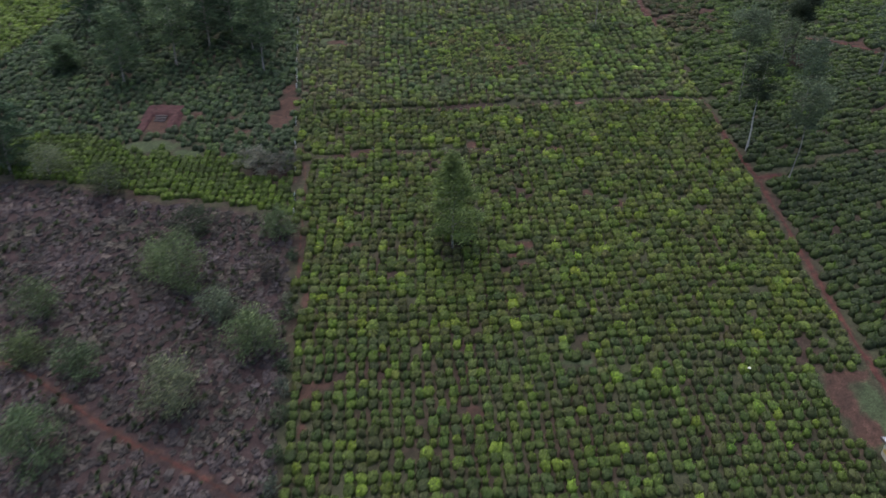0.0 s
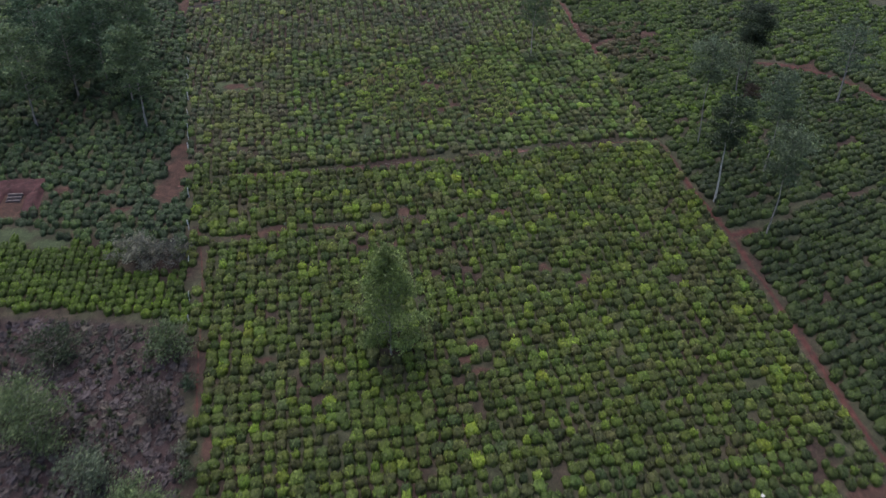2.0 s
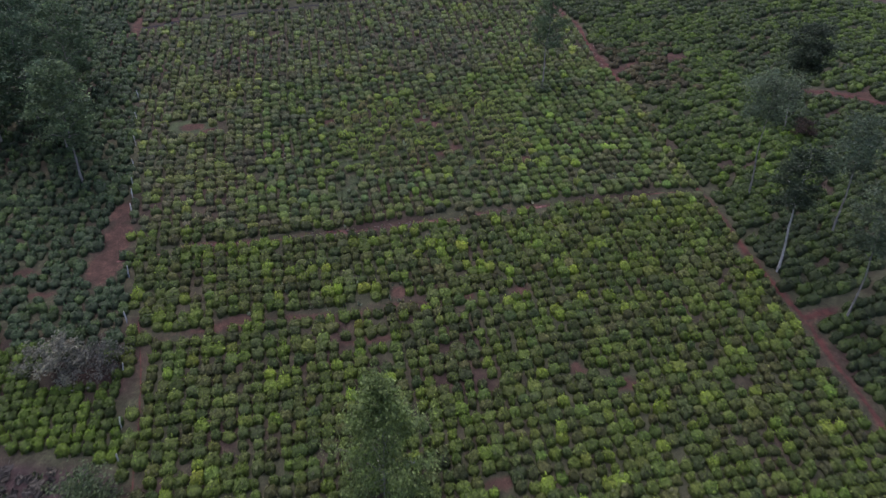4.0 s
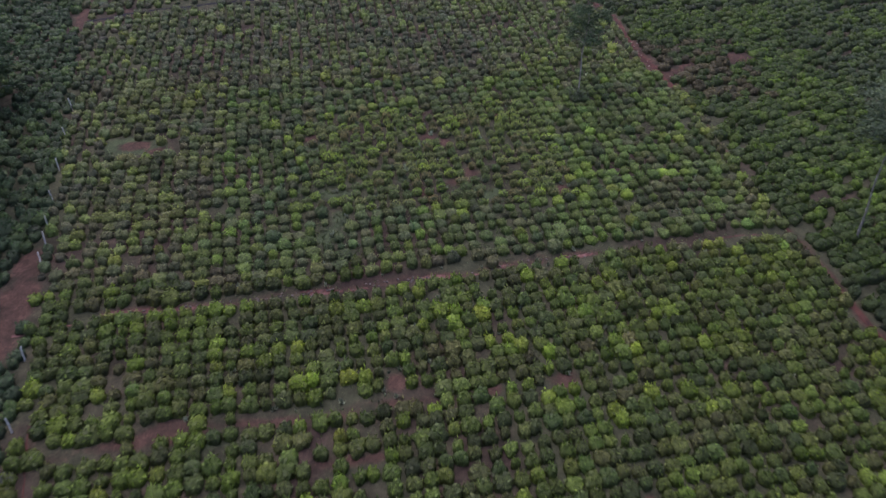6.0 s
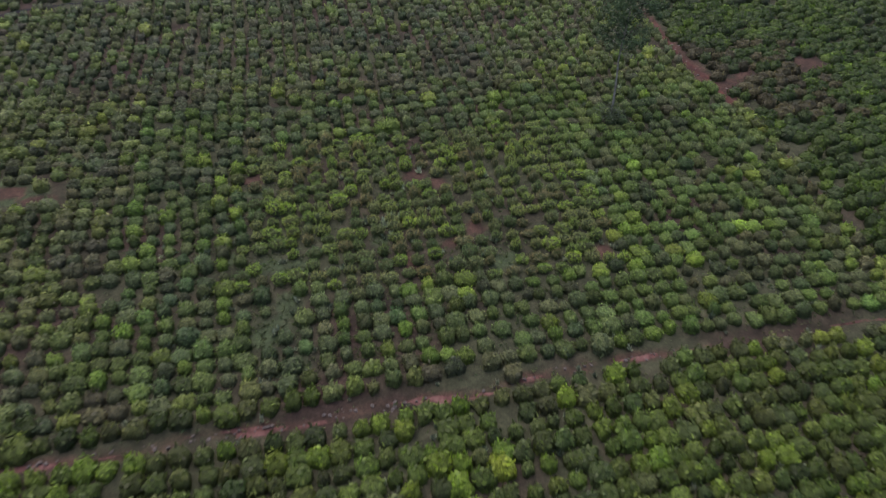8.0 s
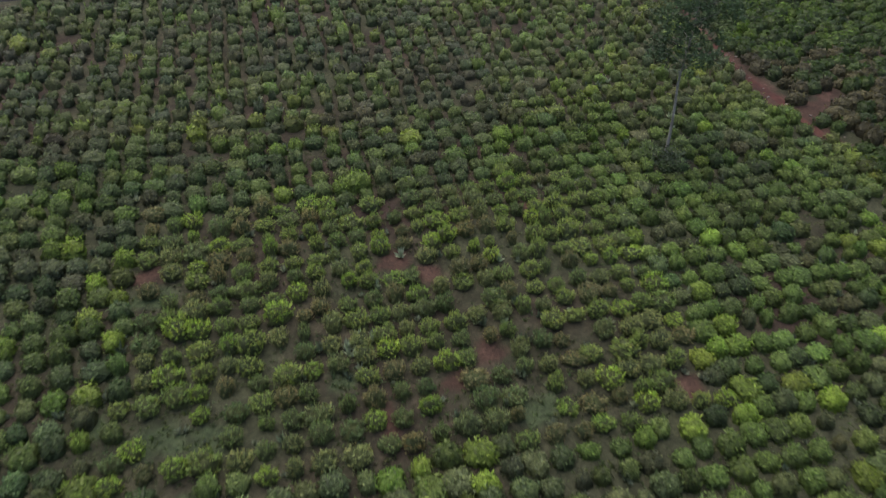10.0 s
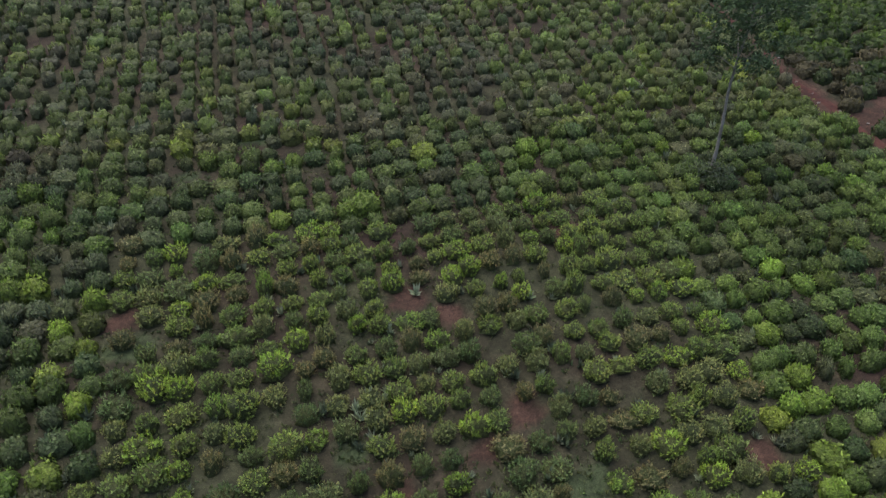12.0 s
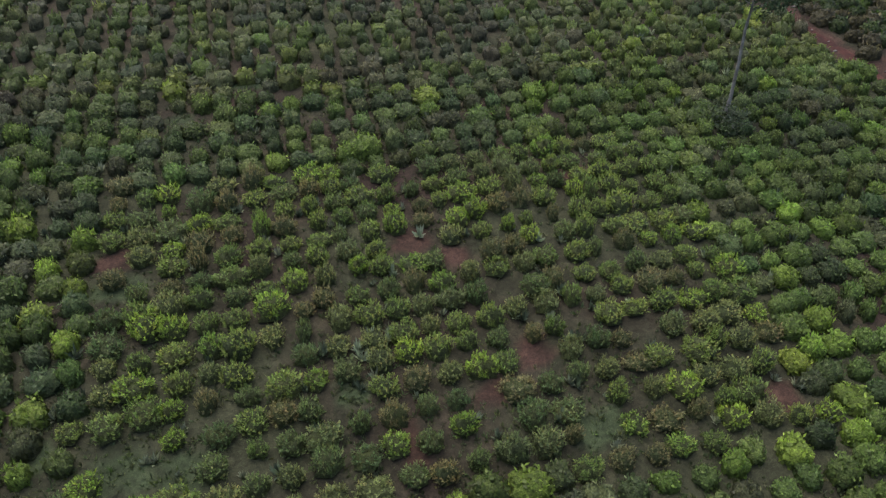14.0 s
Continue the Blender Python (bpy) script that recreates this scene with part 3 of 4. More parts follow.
FLUSH_TOP = [(25.2, 131.0), (9.7, 144.4), (6.5, 153.9), (0.8, 134.1), (0.0, 134.1), (-3.3, 136.4), (-4.5, 137.5), (4.8, 134.4), (8.7, 136.3), (-4.6, 135.1), (-3.3, 133.9), (-0.4, 131.5),
             (20.0, 139.6), (30.3, 136.5), (28.7, 152.6), (-7.6, 152.3), (12.8, 129.9), (-0.2, 150.8), (19.6, 146.7), (25.4, 137.1), (25.4, 133.4), (13.2, 125.1)]


def main_field():
    lx, ly, rng = planting(-42, 52, 38, 118, 1.25, 1.20, 0.060, 0.10, 5)
    ux, uy, _ = planting(-44, 52, 112, 190, 1.26, 1.20, 0.060, 0.08, 6)
    edge = lambda x: np.interp(x, [p[0] for p in DRAIN], [p[1] for p in DRAIN])
    low, high = ly < edge(lx) + 0.3 * (lx > 27), uy >= edge(ux)
    x, y = np.r_[lx[low], ux[high]], np.r_[ly[low], uy[high]]
    upper = y > 117
    x, y = x + upper * rng.normal(0, 0.08, len(x)), y + upper * rng.normal(0, 0.06, len(x))
    inside = (x > x_left(y) + np.where(y > 105, -0.15, 0.15)) & (x < x_right(y) - np.where((y > 119.5) & (y < 146), -0.2, 0.62))
    below = y < edge(x)
    ditch = line_distance(x, y, drain_line)
    clear = ditch > np.where((x < 27) & (x > -20), np.where(below, 0.60, 0.43), 0.36)
    clear &= line_distance(x, y, top_line) > 0.85
    clear &= (line_distance(x, y, lane_line) > 0.55) & (line_distance(x, y, strip_line) > np.where(x < 5, 0.53, 0.38))
    clear &= ~((x > 42.7) & (y < 62.3) & (y > 52.8)) & ~((x > 45.0) & (y < 53.5))
    small = [(a, b, c * 0.8, d * 0.8) for a, b, c, d in BARE]
    gaps = np.maximum(patches(x, y, small + STRIPS, 0.3), patches(x, y, GRASS, 0.6) * 0.7)
    clear &= rng.uniform(0, 1, len(x)) > gaps
    thin = np.where(upper, 0.01 + 0.05 * waves(x, y, 22, 3) ** 2, 0.01 + 0.035 * waves(x, y, 18, 4) ** 2)
    clear &= rng.uniform(0, 1, len(x)) > thin
    clear &= (x - 1.3) ** 2 + (y - 81.6) ** 2 > 0.8
    keep = inside & clear
    x, y = x[keep], y[keep]
    n = len(x)
    p, q, u = waves(x, y, 16, 8), waves(x, y, 7, 9), rng.uniform(0, 1, n)
    kind = np.full(n, GREEN)
    kind[u < np.where((x > 20) & (y > 117), 0.19, 0.30)] = DARK
    tired = np.exp(-((x - 8) / 13) ** 2 - ((y - 127) / 7) ** 2)
    kind[(u > 0.62 - 0.16 * tired) & (u < 0.62 + 0.30 * np.maximum(p, tired))] = OLIVE
    kind[(u > 0.925 - 0.06 * q - 0.09 * tired) & (u < 0.95)] = BROWN
    kind[u < 0.05 + np.where(y > 117, 0.21, 0.24) * q * (1 - p)] = FRESH
    kind[(waves(x, y, 8, 78) > 0.80) & (u > 0.45) & (u < 0.9)] = BROWN
    kind[u > 0.988] = BRIGHT
    for bx, by in FLUSH_LOW + FLUSH_MID + FLUSH_HIGH + FLUSH_TOP:
        d = (x - bx) ** 2 + (y - by) ** 2
        i = int(np.argmin(d))
        if d[i] < 1.6:
            kind[i] = BRIGHT
            x[i], y[i] = 0.4 * x[i] + 0.6 * bx, 0.4 * y[i] + 0.6 * by
    # the extra blue above y 117 puts distant haze into the leaf colour
    tint = TINTS[kind] * np.where(y[:, None] < 117, (0.78, 0.885, 0.57), (1.10, 1.09, 1.16)) * rng.normal(1, 0.175, (n, 1)).clip(0.6, 1.5) * rng.normal(1, 0.045, (n, 3)).clip(0.88, 1.12)
    tint[(kind == BRIGHT) & (y < 117)] *= 1.12
    tint = np.where(((x > 22) & (y > 117))[:, None], tint * (1.08, 1.10, 0.98), tint)
    high = y > 117
    sparse = np.exp(-((x - 9) / 15) ** 4 - ((y - 133) / 11) ** 4)
    size = np.where(high, rng.normal(0.585, 0.090, n) - 0.065 * sparse, rng.normal(0.625, 0.095, n)).clip(0.34, 0.84) - 0.03 * (kind == BROWN) + 0.05 * (kind == BRIGHT)
    sx = size * np.where(high, rng.uniform(0.90, 1.12, n), rng.uniform(0.92, 1.08, n))
    sy = size * np.where(high, rng.uniform(0.84, 1.02, n), rng.uniform(0.96, 1.14, n))
    h = np.where(high, rng.normal(0.68, 0.11, n), rng.normal(0.74, 0.09, n)).clip(0.42, 1.05) + 0.06 * (kind == BRIGHT)
    rot = rng.uniform(-0.25, 0.25, n) + math.pi * rng.integers(0, 2, n)
    return x, y, rot, sx, sy, h, tint, kind


mx, my, mrot, msx, msy, mh, mtint, mkind = main_field()
near = (mx > -2.5) & (mx < 25.5) & (my > 125.5) & (my < 143.0)
close = ~near & (mx > -12) & (mx < 43) & (my > 118.5) & (my < 150)
middle = ~near & ~close & (my > 66) & (my < 152) & (mx > -24)
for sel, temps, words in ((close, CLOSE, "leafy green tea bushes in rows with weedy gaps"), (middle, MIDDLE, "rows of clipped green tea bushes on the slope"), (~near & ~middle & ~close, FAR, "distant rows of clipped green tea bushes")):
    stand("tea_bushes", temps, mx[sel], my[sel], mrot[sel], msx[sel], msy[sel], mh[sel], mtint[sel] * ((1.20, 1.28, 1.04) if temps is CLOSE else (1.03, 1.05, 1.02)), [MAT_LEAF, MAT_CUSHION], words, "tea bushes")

BUSH_WORDS = ["tea bush in bright yellow-green new leaf", "fresh green tea bush with young leaf", "clipped mid-green tea bush on bare soil", "dark green old-leaved tea bush among others",
              "dull olive tea bush with tired leaves", "sparse brownish tea bush with few leaves"]
NEAR_TINTS = TINTS * (2.00, 2.08, 1.84) * np.array([(0.82, 0.90, 0.96), (0.94, 0.99, 1.0), (1, 1.03, 1), (1.06, 1.10, 1), (1.03, 1.03, 1), (1.12, 1.0, 0.96)])
near_leaves, near_cores = {}, []
for k, (v, q, m, toned) in enumerate(NEAR):
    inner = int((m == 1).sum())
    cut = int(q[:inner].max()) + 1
    # the core's dark tint stands in for the shade inside the bush
    near_cores.append(quad_mesh("core", v[:cut], q[:inner], [MAT_CUSHION], tint=np.full((cut, 3), 0.080) * (0.9, 1.15, 0.50), smooth=True))
    for kind in range(6):
        near_leaves[kind, k] = quad_mesh("foliage", v[cut:], q[inner:] - cut, [MAT_LEAF], tint=NEAR_TINTS[kind][None] * toned[cut:])
for n, i in enumerate(np.nonzero(near)[0]):
    ob = tagged(new("tea_bush"), BUSH_WORDS[int(mkind[i])], "tea bush", "tea bushes of the middle field")
    ob.matrix_basis = pose(mx[i], my[i], float(ground_z(mx[i], my[i])) - 0.04, 10, 0, math.degrees(mrot[i])) @ Matrix.Diagonal((msx[i], msy[i], mh[i], 1))
    part("core", near_cores[n % len(NEAR)], ob)
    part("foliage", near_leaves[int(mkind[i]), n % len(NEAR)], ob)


def tuft_template(seed, blades, width):
    """A weed of radius 1 and height 1: arching pointed blades from one root."""
    rng = np.random.default_rng(seed)
    w, lean_out = rng.uniform(0, 6.28, blades), rng.uniform(0.2, 1.2, blades)
    way = np.stack([np.cos(w) * np.sin(lean_out), np.sin(w) * np.sin(lean_out), np.cos(lean_out)], 1)
    length = rng.uniform(0.6, 1.1, blades)
    across = unit(np.cross(way, np.array([0, 0, 1.0]) + rng.normal(0, 0.3, (blades, 3))))
    v, q = leaf_quads(way * (length * 0.5)[:, None], way, across, length, np.full(blades, width))
    return v, q, np.zeros(len(q), int), np.repeat(rng.uniform(0.8, 1.2, blades), 4)


TUFTS = [tuft_template(80 + i, 8, 0.21) for i in range(4)]
PALE_TUFTS = [tuft_template(90 + i, 22, 0.28) for i in range(4)]


def field_weeds():
    """Grass in the gaps, and tall pale weeds that stand between the bushes."""
    rng = np.random.default_rng(77)
    x, y = np.r_[rng.uniform(-16, 42, 9000), rng.uniform(-8, 40, 21000)], np.r_[rng.uniform(100, 158, 9000), rng.uniform(119, 150, 21000)]
    g = patches(x, y, GRASS, 0.9)
    b = patches(x, y, BARE + STRIPS, 0.4)
    wild = (waves(x, y, 11, 55) > 0.45) * 0.50 + 0.30
    keep = (rng.uniform(0, 1, len(x)) < np.maximum(wild * (1 - b), g)) & (x > x_left(y) + 1) & (x < x_right(y) - 0.8)
    x, y = x[keep], y[keep]
    n = len(x)
    tint = np.array([(0.112, 0.150, 0.070)]) * rng.normal(1, 0.2, (n, 1)).clip(0.5, 1.6) * rng.normal(1, 0.08, (n, 3))
    s = rng.uniform(0.12, 0.28, n)
    stand("grass_tufts", TUFTS, x, y, rng.uniform(0, 6, n), s, s, s * rng.uniform(0.7, 1.2, n), tint, [MAT_LEAF], "short grass and weeds in gaps between tea bushes", "grass")
    x, y = rng.uniform(-14, 40, 520), rng.uniform(102, 156, 520)
    px = np.array([10.0, 8.1, 8.6, 9.2, 15.9, 17.0, 11.6, 8.0, 14.8, 21.8, 33.5, 33.0])
    py = np.array([135.6, 131.3, 132.3, 132.0, 133.5, 136.6, 137.8, 131.8, 132.6, 141.6, 149.0, 147.4])
    x, y = np.r_[x, px], np.r_[y, py]
    ok = (x > x_left(y) + 1) & (x < x_right(y) - 0.8)
    x, y = x[ok], y[ok]
    n = len(x)
    tint = np.array([(0.30, 0.34, 0.25)]) * rng.normal(1, 0.2, (n, 1)).clip(0.6, 1.5)
    s = rng.uniform(0.18, 0.42, n)
    s[-len(px):] = 0.46
    tint[-len(px):] = (0.44, 0.52, 0.37)
    ax, ay = rng.uniform(-12, 42, 520), rng.uniform(104, 154, 520)
    ok = (ax > x_left(ay) + 1) & (ax < x_right(ay) - 0.8) & (waves(ax, ay, 9, 61) > 0.45) & (line_distance(ax, ay, drain_line) > 0.9)
    ax, ay = ax[ok], ay[ok]
    m = len(ax)
    dull = np.array([(0.115, 0.155, 0.115)]) * rng.normal(1, 0.22, (m, 1)).clip(0.5, 1.6)
    r = rng.uniform(0.24, 0.48, m)
    stand("tall_weeds", PALE_TUFTS, ax, ay, rng.uniform(0, 6, m), r, r, r * 1.7, dull, [MAT_LEAF], "tall bluish-green broad-leaved weeds among tea bushes", "weeds")
    stand("pale_weeds", PALE_TUFTS, x, y, rng.uniform(0, 6, n), s, s, s * 1.6, tint, [MAT_LEAF], "tall pale grey-green weeds standing between tea bushes", "weeds")


field_weeds()


def right_field():
    x, y, rng = planting(34, 124, 44, 188, 1.48, 1.22, 0.24, 0.15, 11)
    y = y + 1.2 * np.sin(x * 0.09)
    keep = (x > x_right(y) + np.where((y > 119.5) & (y < 146), 0.30, 0.95)) & (line_distance(x, y, branch_line[:7]) > 1.1) & (line_distance(x, y, branch_line) > 0.55) & (line_distance(x, y, road_line) > 1.5)
    keep &= rng.uniform(0, 1, len(x)) > np.maximum(patches(x, y, BARE, 0.3), 0.03)
    lanes = np.abs(((y - 0.42 * x + 3.0 * np.sin(x * 0.06)) / 9.5) % 1 - 0.5) < 0.022
    keep &= ~lanes
    keep &= ~((x < 54.2) & (y < 53.4)) & ~((x < 52.4) & (y < 57.5))
    x, y = x[keep], y[keep]
    n = len(x)
    p, u = waves(x, y, 20, 14), rng.uniform(0, 1, n)
    kind = np.full(n, GREEN)
    kind[u < 0.62 * (1.15 - 0.6 * p)] = DARK
    kind[(u > 0.84) & (u < 0.84 + 0.14 * p)] = FRESH
    kind[u > 0.95] = OLIVE
    kind[(x > 78) & (y > 138) & (u > 0.4)] = FRESH
    tint = TINTS[kind] * np.array([0.50, 0.63, 0.41]) * rng.normal(1, 0.12, (n, 1)).clip(0.7, 1.3)
    tint *= np.where((y > 122) & (x > 50), 1.18, 1.0)[:, None]
    dull = (x < 56) & (y > 141) & (y < 156) & (u > 0.5)
    tint[dull] = np.array([(0.068, 0.063, 0.043)]) * rng.normal(1, 0.2, (int(dull.sum()), 1)).clip(0.6, 1.5)
    by_path = (x < 66) & (y > 112) & (y < 166)
    size = rng.normal(0.86, 0.10, n) - 0.08 * by_path
    rot, high = rng.normal(0.30, 0.16, n), rng.normal(0.78, 0.12, n)
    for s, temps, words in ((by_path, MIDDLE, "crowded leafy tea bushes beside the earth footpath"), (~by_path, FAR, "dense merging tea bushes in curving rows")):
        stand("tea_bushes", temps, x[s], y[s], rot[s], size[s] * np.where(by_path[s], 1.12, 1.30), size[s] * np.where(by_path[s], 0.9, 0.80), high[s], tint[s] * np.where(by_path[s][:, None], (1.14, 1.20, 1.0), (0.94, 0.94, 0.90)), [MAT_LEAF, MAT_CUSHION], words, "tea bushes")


right_field()


def left_field():
    ux, uy, rng = planting(-108, -14, 86, 188, 1.18, 1.12, -0.02, 0.20, 12)
    lx, ly, _ = planting(-108, -14, 84, 114, 1.06, 1.10, 0.02, 0.07, 15)
    low, high = ly < y_pruned(lx) + 11.5, uy >= y_pruned(ux) + 11.5
    x, y = np.r_[lx[low], ux[high]], np.r_[ly[low], uy[high]]
    lower = np.arange(len(x)) < low.sum()
    keep = (x < x_left(y) - 0.3) & (y > y_pruned(x) + 0.5)
    keep &= rng.uniform(0, 1, len(x)) > np.maximum(patches(x, y, BARE, 0.3), np.maximum(patches(x, y, GRASS, 0.5) * 0.93, np.where(lower, 0.01, np.where(((x + 45) / 18) ** 2 + ((y - 134) / 12) ** 2 < 1, 0.10, 0.05))))
    keep &= ((x + 47.5) / 3.7) ** 2 + ((y - 111.8) / 4.4) ** 2 > 1
    keep &= ((x + 27.2) / 4.0) ** 2 + ((y - 98.2) / 1.6) ** 2 > 1
    x, y, lower = x[keep], y[keep], lower[keep]
    n = len(x)
    u = rng.uniform(0, 1, n)
    kind = np.where(u < 0.68, DARK, GREEN)
    kind[lower] = np.where(u < 0.68, GREEN, FRESH)[lower]
    kind[~lower & (u > 0.93)] = OLIVE
    edge = np.exp(-np.clip(y - y_pruned(x) - 0.5, 0, 20) / 2.2)
    kind[lower & (u < 0.6 * edge)] = BRIGHT
    tint = TINTS[kind] * np.where(lower[:, None], (0.50, 0.67, 0.36), (0.52, 0.72, 0.74)) * rng.normal(1, np.where(lower, 0.10, 0.16)[:, None], (n, 1)).clip(0.6, 1.4)
    lime = (x + 83.9 < (y - 131) * 0.283) & (y > 126)
    tint[lime] = TINTS[FRESH] * (0.72, 0.88, 0.62) * rng.normal(1, 0.15, (int(lime.sum()), 1)).clip(0.6, 1.4)
    size = np.where(lower, rng.normal(0.62, 0.05, n), rng.normal(0.59, 0.10, n)).clip(0.32, 0.95)
    return stand("tea_bushes", FAR, x, y, rng.uniform(-0.6, 0.6, n) * np.where(lower, 0.3, 1), size * np.where(lower, 0.98, 1.12), size, rng.normal(0.75, 0.1, n), tint, [MAT_LEAF, MAT_CUSHION], "uneven dark green tea bushes with gaps of soil", "tea bushes")


left_field()


def pruned_plot():
    x, y, rng = planting(-90, -14, 40, 100, 0.98, 0.92, 0.10, 0.26, 13)
    keep = (x < x_left(y) - 0.5) & (y < y_pruned(x) - 1.0) & (line_distance(x, y, lpath_line) > 0.6)
    keep &= rng.uniform(0, 1, len(x)) > 0.05
    x, y = x[keep], y[keep]
    n = len(x)
    g = waves(x, y, 9, 33)[:, None]
    tint = (np.array([(0.132, 0.108, 0.118)]) * g + np.array([(0.094, 0.088, 0.080)]) * (1 - g)) * rng.normal(1, 0.14, (n, 1)).clip(0.6, 1.5)
    size = rng.normal(0.70, 0.16, n).clip(0.34, 1.1)
    stand("pruned_tea_bushes", TWIGGY, x, y, rng.uniform(0, 6, n), size, size, rng.normal(0.50, 0.1, n), tint, [MAT_TWIG], "hard-pruned leafless grey-purple tea bushes", "pruned bushes")
    s = rng.uniform(0, 1, n) < 0.14 + 0.40 * (waves(x, y, 10, 41) > 0.55)
    m = int(s.sum())
    weed = np.array([(0.092, 0.124, 0.074)]) * rng.normal(1, 0.2, (m, 1)).clip(0.6, 1.5)
    r = rng.uniform(0.35, 0.80, m)
    stand("weeds", PALE_TUFTS, x[s] + 0.5, y[s] + 0.3, rng.uniform(0, 6, m), r, r, r * rng.uniform(0.8, 1.5, m), weed, [MAT_LEAF], "dull green weeds sprouting among the pruned bushes", "weeds")


pruned_plot()


# ---- trees and shrubs ----
def tree(name, x, y, height, crown_base, radius, shape, leaves, tint, label, category, seed, leaf=0.31, clump=0.55, lean=(0, 0), bark=None, trunk=0.16, limbs=16, group=""):
    """A tapered trunk with limbs, and a crown of clumps of leaves. shape: how far the limbs reach at each height."""
    rng = np.random.default_rng(seed)
    ob = tagged(new(name), label, category, group)
    ob.matrix_basis = pose(x, y, float(ground_z(x, y)) - 0.1)
    bend = rng.normal(0, 0.12, (7, 2))
    def stem(f):
        k = f * 6
        i = min(int(k), 5)
        b = bend[i] * (1 - k + i) + bend[i + 1] * (k - i)
        return np.array([lean[0] * f * height + b[0] * min(f * 3, 1), lean[1] * f * height + b[1] * min(f * 3, 1), f * height * 0.96])
    fs = np.linspace(0, 1, 9)
    pieces = [tube([stem(f) for f in fs], [trunk * (1.35 if f == 0 else 1 - 0.85 * f) for f in fs], 8)]
    centres, weight = [], []
    for k in range(limbs):
        f = crown_base + (1 - crown_base) * (k + rng.uniform(0, 0.8)) / limbs
        g = (f - crown_base) / (1 - crown_base)
        reach = radius * shape(g) * rng.uniform(0.65, 1.08)
        w = k * 2.4 + rng.uniform(-0.5, 0.5)
        a = stem(f * 0.97)
        rise = rng.uniform(0.05, 0.5) * reach
        tip = a + np.array([math.cos(w) * reach, math.sin(w) * reach, rise])
        mid = (a + tip) / 2 + np.array([0, 0, 0.12 * reach])
        r0 = trunk * (1 - 0.8 * f) * 0.5
        pieces.append(tube([a, mid, tip], [r0, r0 * 0.7, r0 * 0.25], 5))
        for s in (0.3, 0.6, 0.85, 1.05):
            q = a * (1 - s) ** 2 + 2 * mid * s * (1 - s) + tip * s * s if s < 1 else tip + (tip - mid) * 0.1
            centres.append(q)
            weight.append(0.5 + s)
    centres.append(stem(1.0))
    weight.append(1.2)
    v, q = joined(pieces)
    part("trunk", quad_mesh("trunk", v, q, [bark or MAT_BARK], smooth=True), ob)
    centres, weight = np.array(centres), np.array(weight)
    own = rng.choice(len(centres), leaves, p=weight / weight.sum())
    spread = rng.normal(0, 1, (leaves, 3)) * np.array([1, 1, 0.8]) * clump * rng.uniform(0.4, 1.1, (leaves, 1))
    c = centres[own] + spread
    c[:, 2] = np.maximum(c[:, 2], height * crown_base * 0.7 + 0.15)
    along = unit(rng.normal(0, 1, (leaves, 3)) + np.array([0, 0, -0.25]))
    across = unit(np.cross(along, rng.normal(0, 1, (leaves, 3)) + np.array([0, 0, 0.7])))
    k = rng.uniform(0.6, 1.4, leaves)
    lv, lq = leaf_quads(c, along, across, leaf * k, leaf * 0.5 * k)
    shade = 0.62 + 0.75 * rng.uniform(0, 1, len(centres))
    col = np.repeat(np.array(tint)[None] * shade[own][:, None], 4, axis=0)
    part("crown", quad_mesh("crown", lv, lq, [MAT_TREE_LEAF], tint=col), ob)
    return ob


cone = lambda g: float(np.interp(g, [0, 0.2, 0.42, 0.7, 1.0], [0.55, 0.95, 0.82, 0.42, 0.10]))
egg = lambda g: 0.35 + 0.65 * math.sin(math.pi * min(1, 0.25 + 0.7 * g))
head = lambda g: 0.55 + 0.45 * math.sin(math.pi * g)

SILVER = (0.118, 0.165, 0.110)
DEEP = (0.082, 0.138, 0.084)
tree("silver_oak", 1.3, 81.6, 14.4, 0.10, 4.5, cone, 13500, (0.165, 0.242, 0.095), "slender conical silver oak standing alone in tea", "tree", 101, leaf=0.28, clump=0.60, limbs=46, trunk=0.10)
tree("shade_tree", 48.5, 103.5, 15.8, 0.54, 2.9, head, 6400, (0.078, 0.110, 0.066), "tall dark-crowned tree with bare pale trunk", "tree", 102, clump=0.6, trunk=0.15, bark=MAT_WHITE_BARK)
tree("silver_oak", 52.4, 96.0, 16.0, 0.56, 2.8, head, 4600, SILVER, "thin wispy silver oak beside the red path", "tree", 103, clump=0.7, trunk=0.11, lean=(0.06, 0.0))
tree("shade_tree", 66.8, 133.0, 14.0, 0.54, 2.7, head, 10500, (0.070, 0.098, 0.064), "tall dark dense-crowned tree on a thin trunk", "tree", 104, clump=0.75, bark=MAT_DARK_BARK)
tree("silver_oak", 51.4, 116.6, 17.4, 0.66, 3.1, head, 4600, SILVER, "grey-green silver oak with a broad round head", "tree", 105, clump=0.75, trunk=0.11, lean=(-0.09, -0.12))
tree("silver_oak", 58.2, 108.5, 15.7, 0.58, 2.5, egg, 3400, SILVER, "sparse grey-green silver oak among tea bushes", "tree", 106, clump=0.8, trunk=0.11, lean=(0.02, 0.0))
tree("silver_oak", 64.0, 130.4, 9.0, 0.5, 1.7, egg, 900, SILVER, "sparse small silver oak with pale trunk", "tree", 107, clump=0.7, trunk=0.10)
tree("brown_shrub", 65.6, 128.4, 2.6, 0.05, 1.8, egg, 1500, (0.088, 0.068, 0.058), "dull purple-brown round shrub among tea bushes", "shrub", 111, leaf=0.26, clump=0.4, limbs=12, trunk=0.06, bark=MAT_DARK_BARK)
tree("silver_oak", 79.2, 108.0, 15.5, 0.40, 2.8, egg, 2500, SILVER, "sparse tall silver oak on the far slope", "tree", 108, clump=0.8)
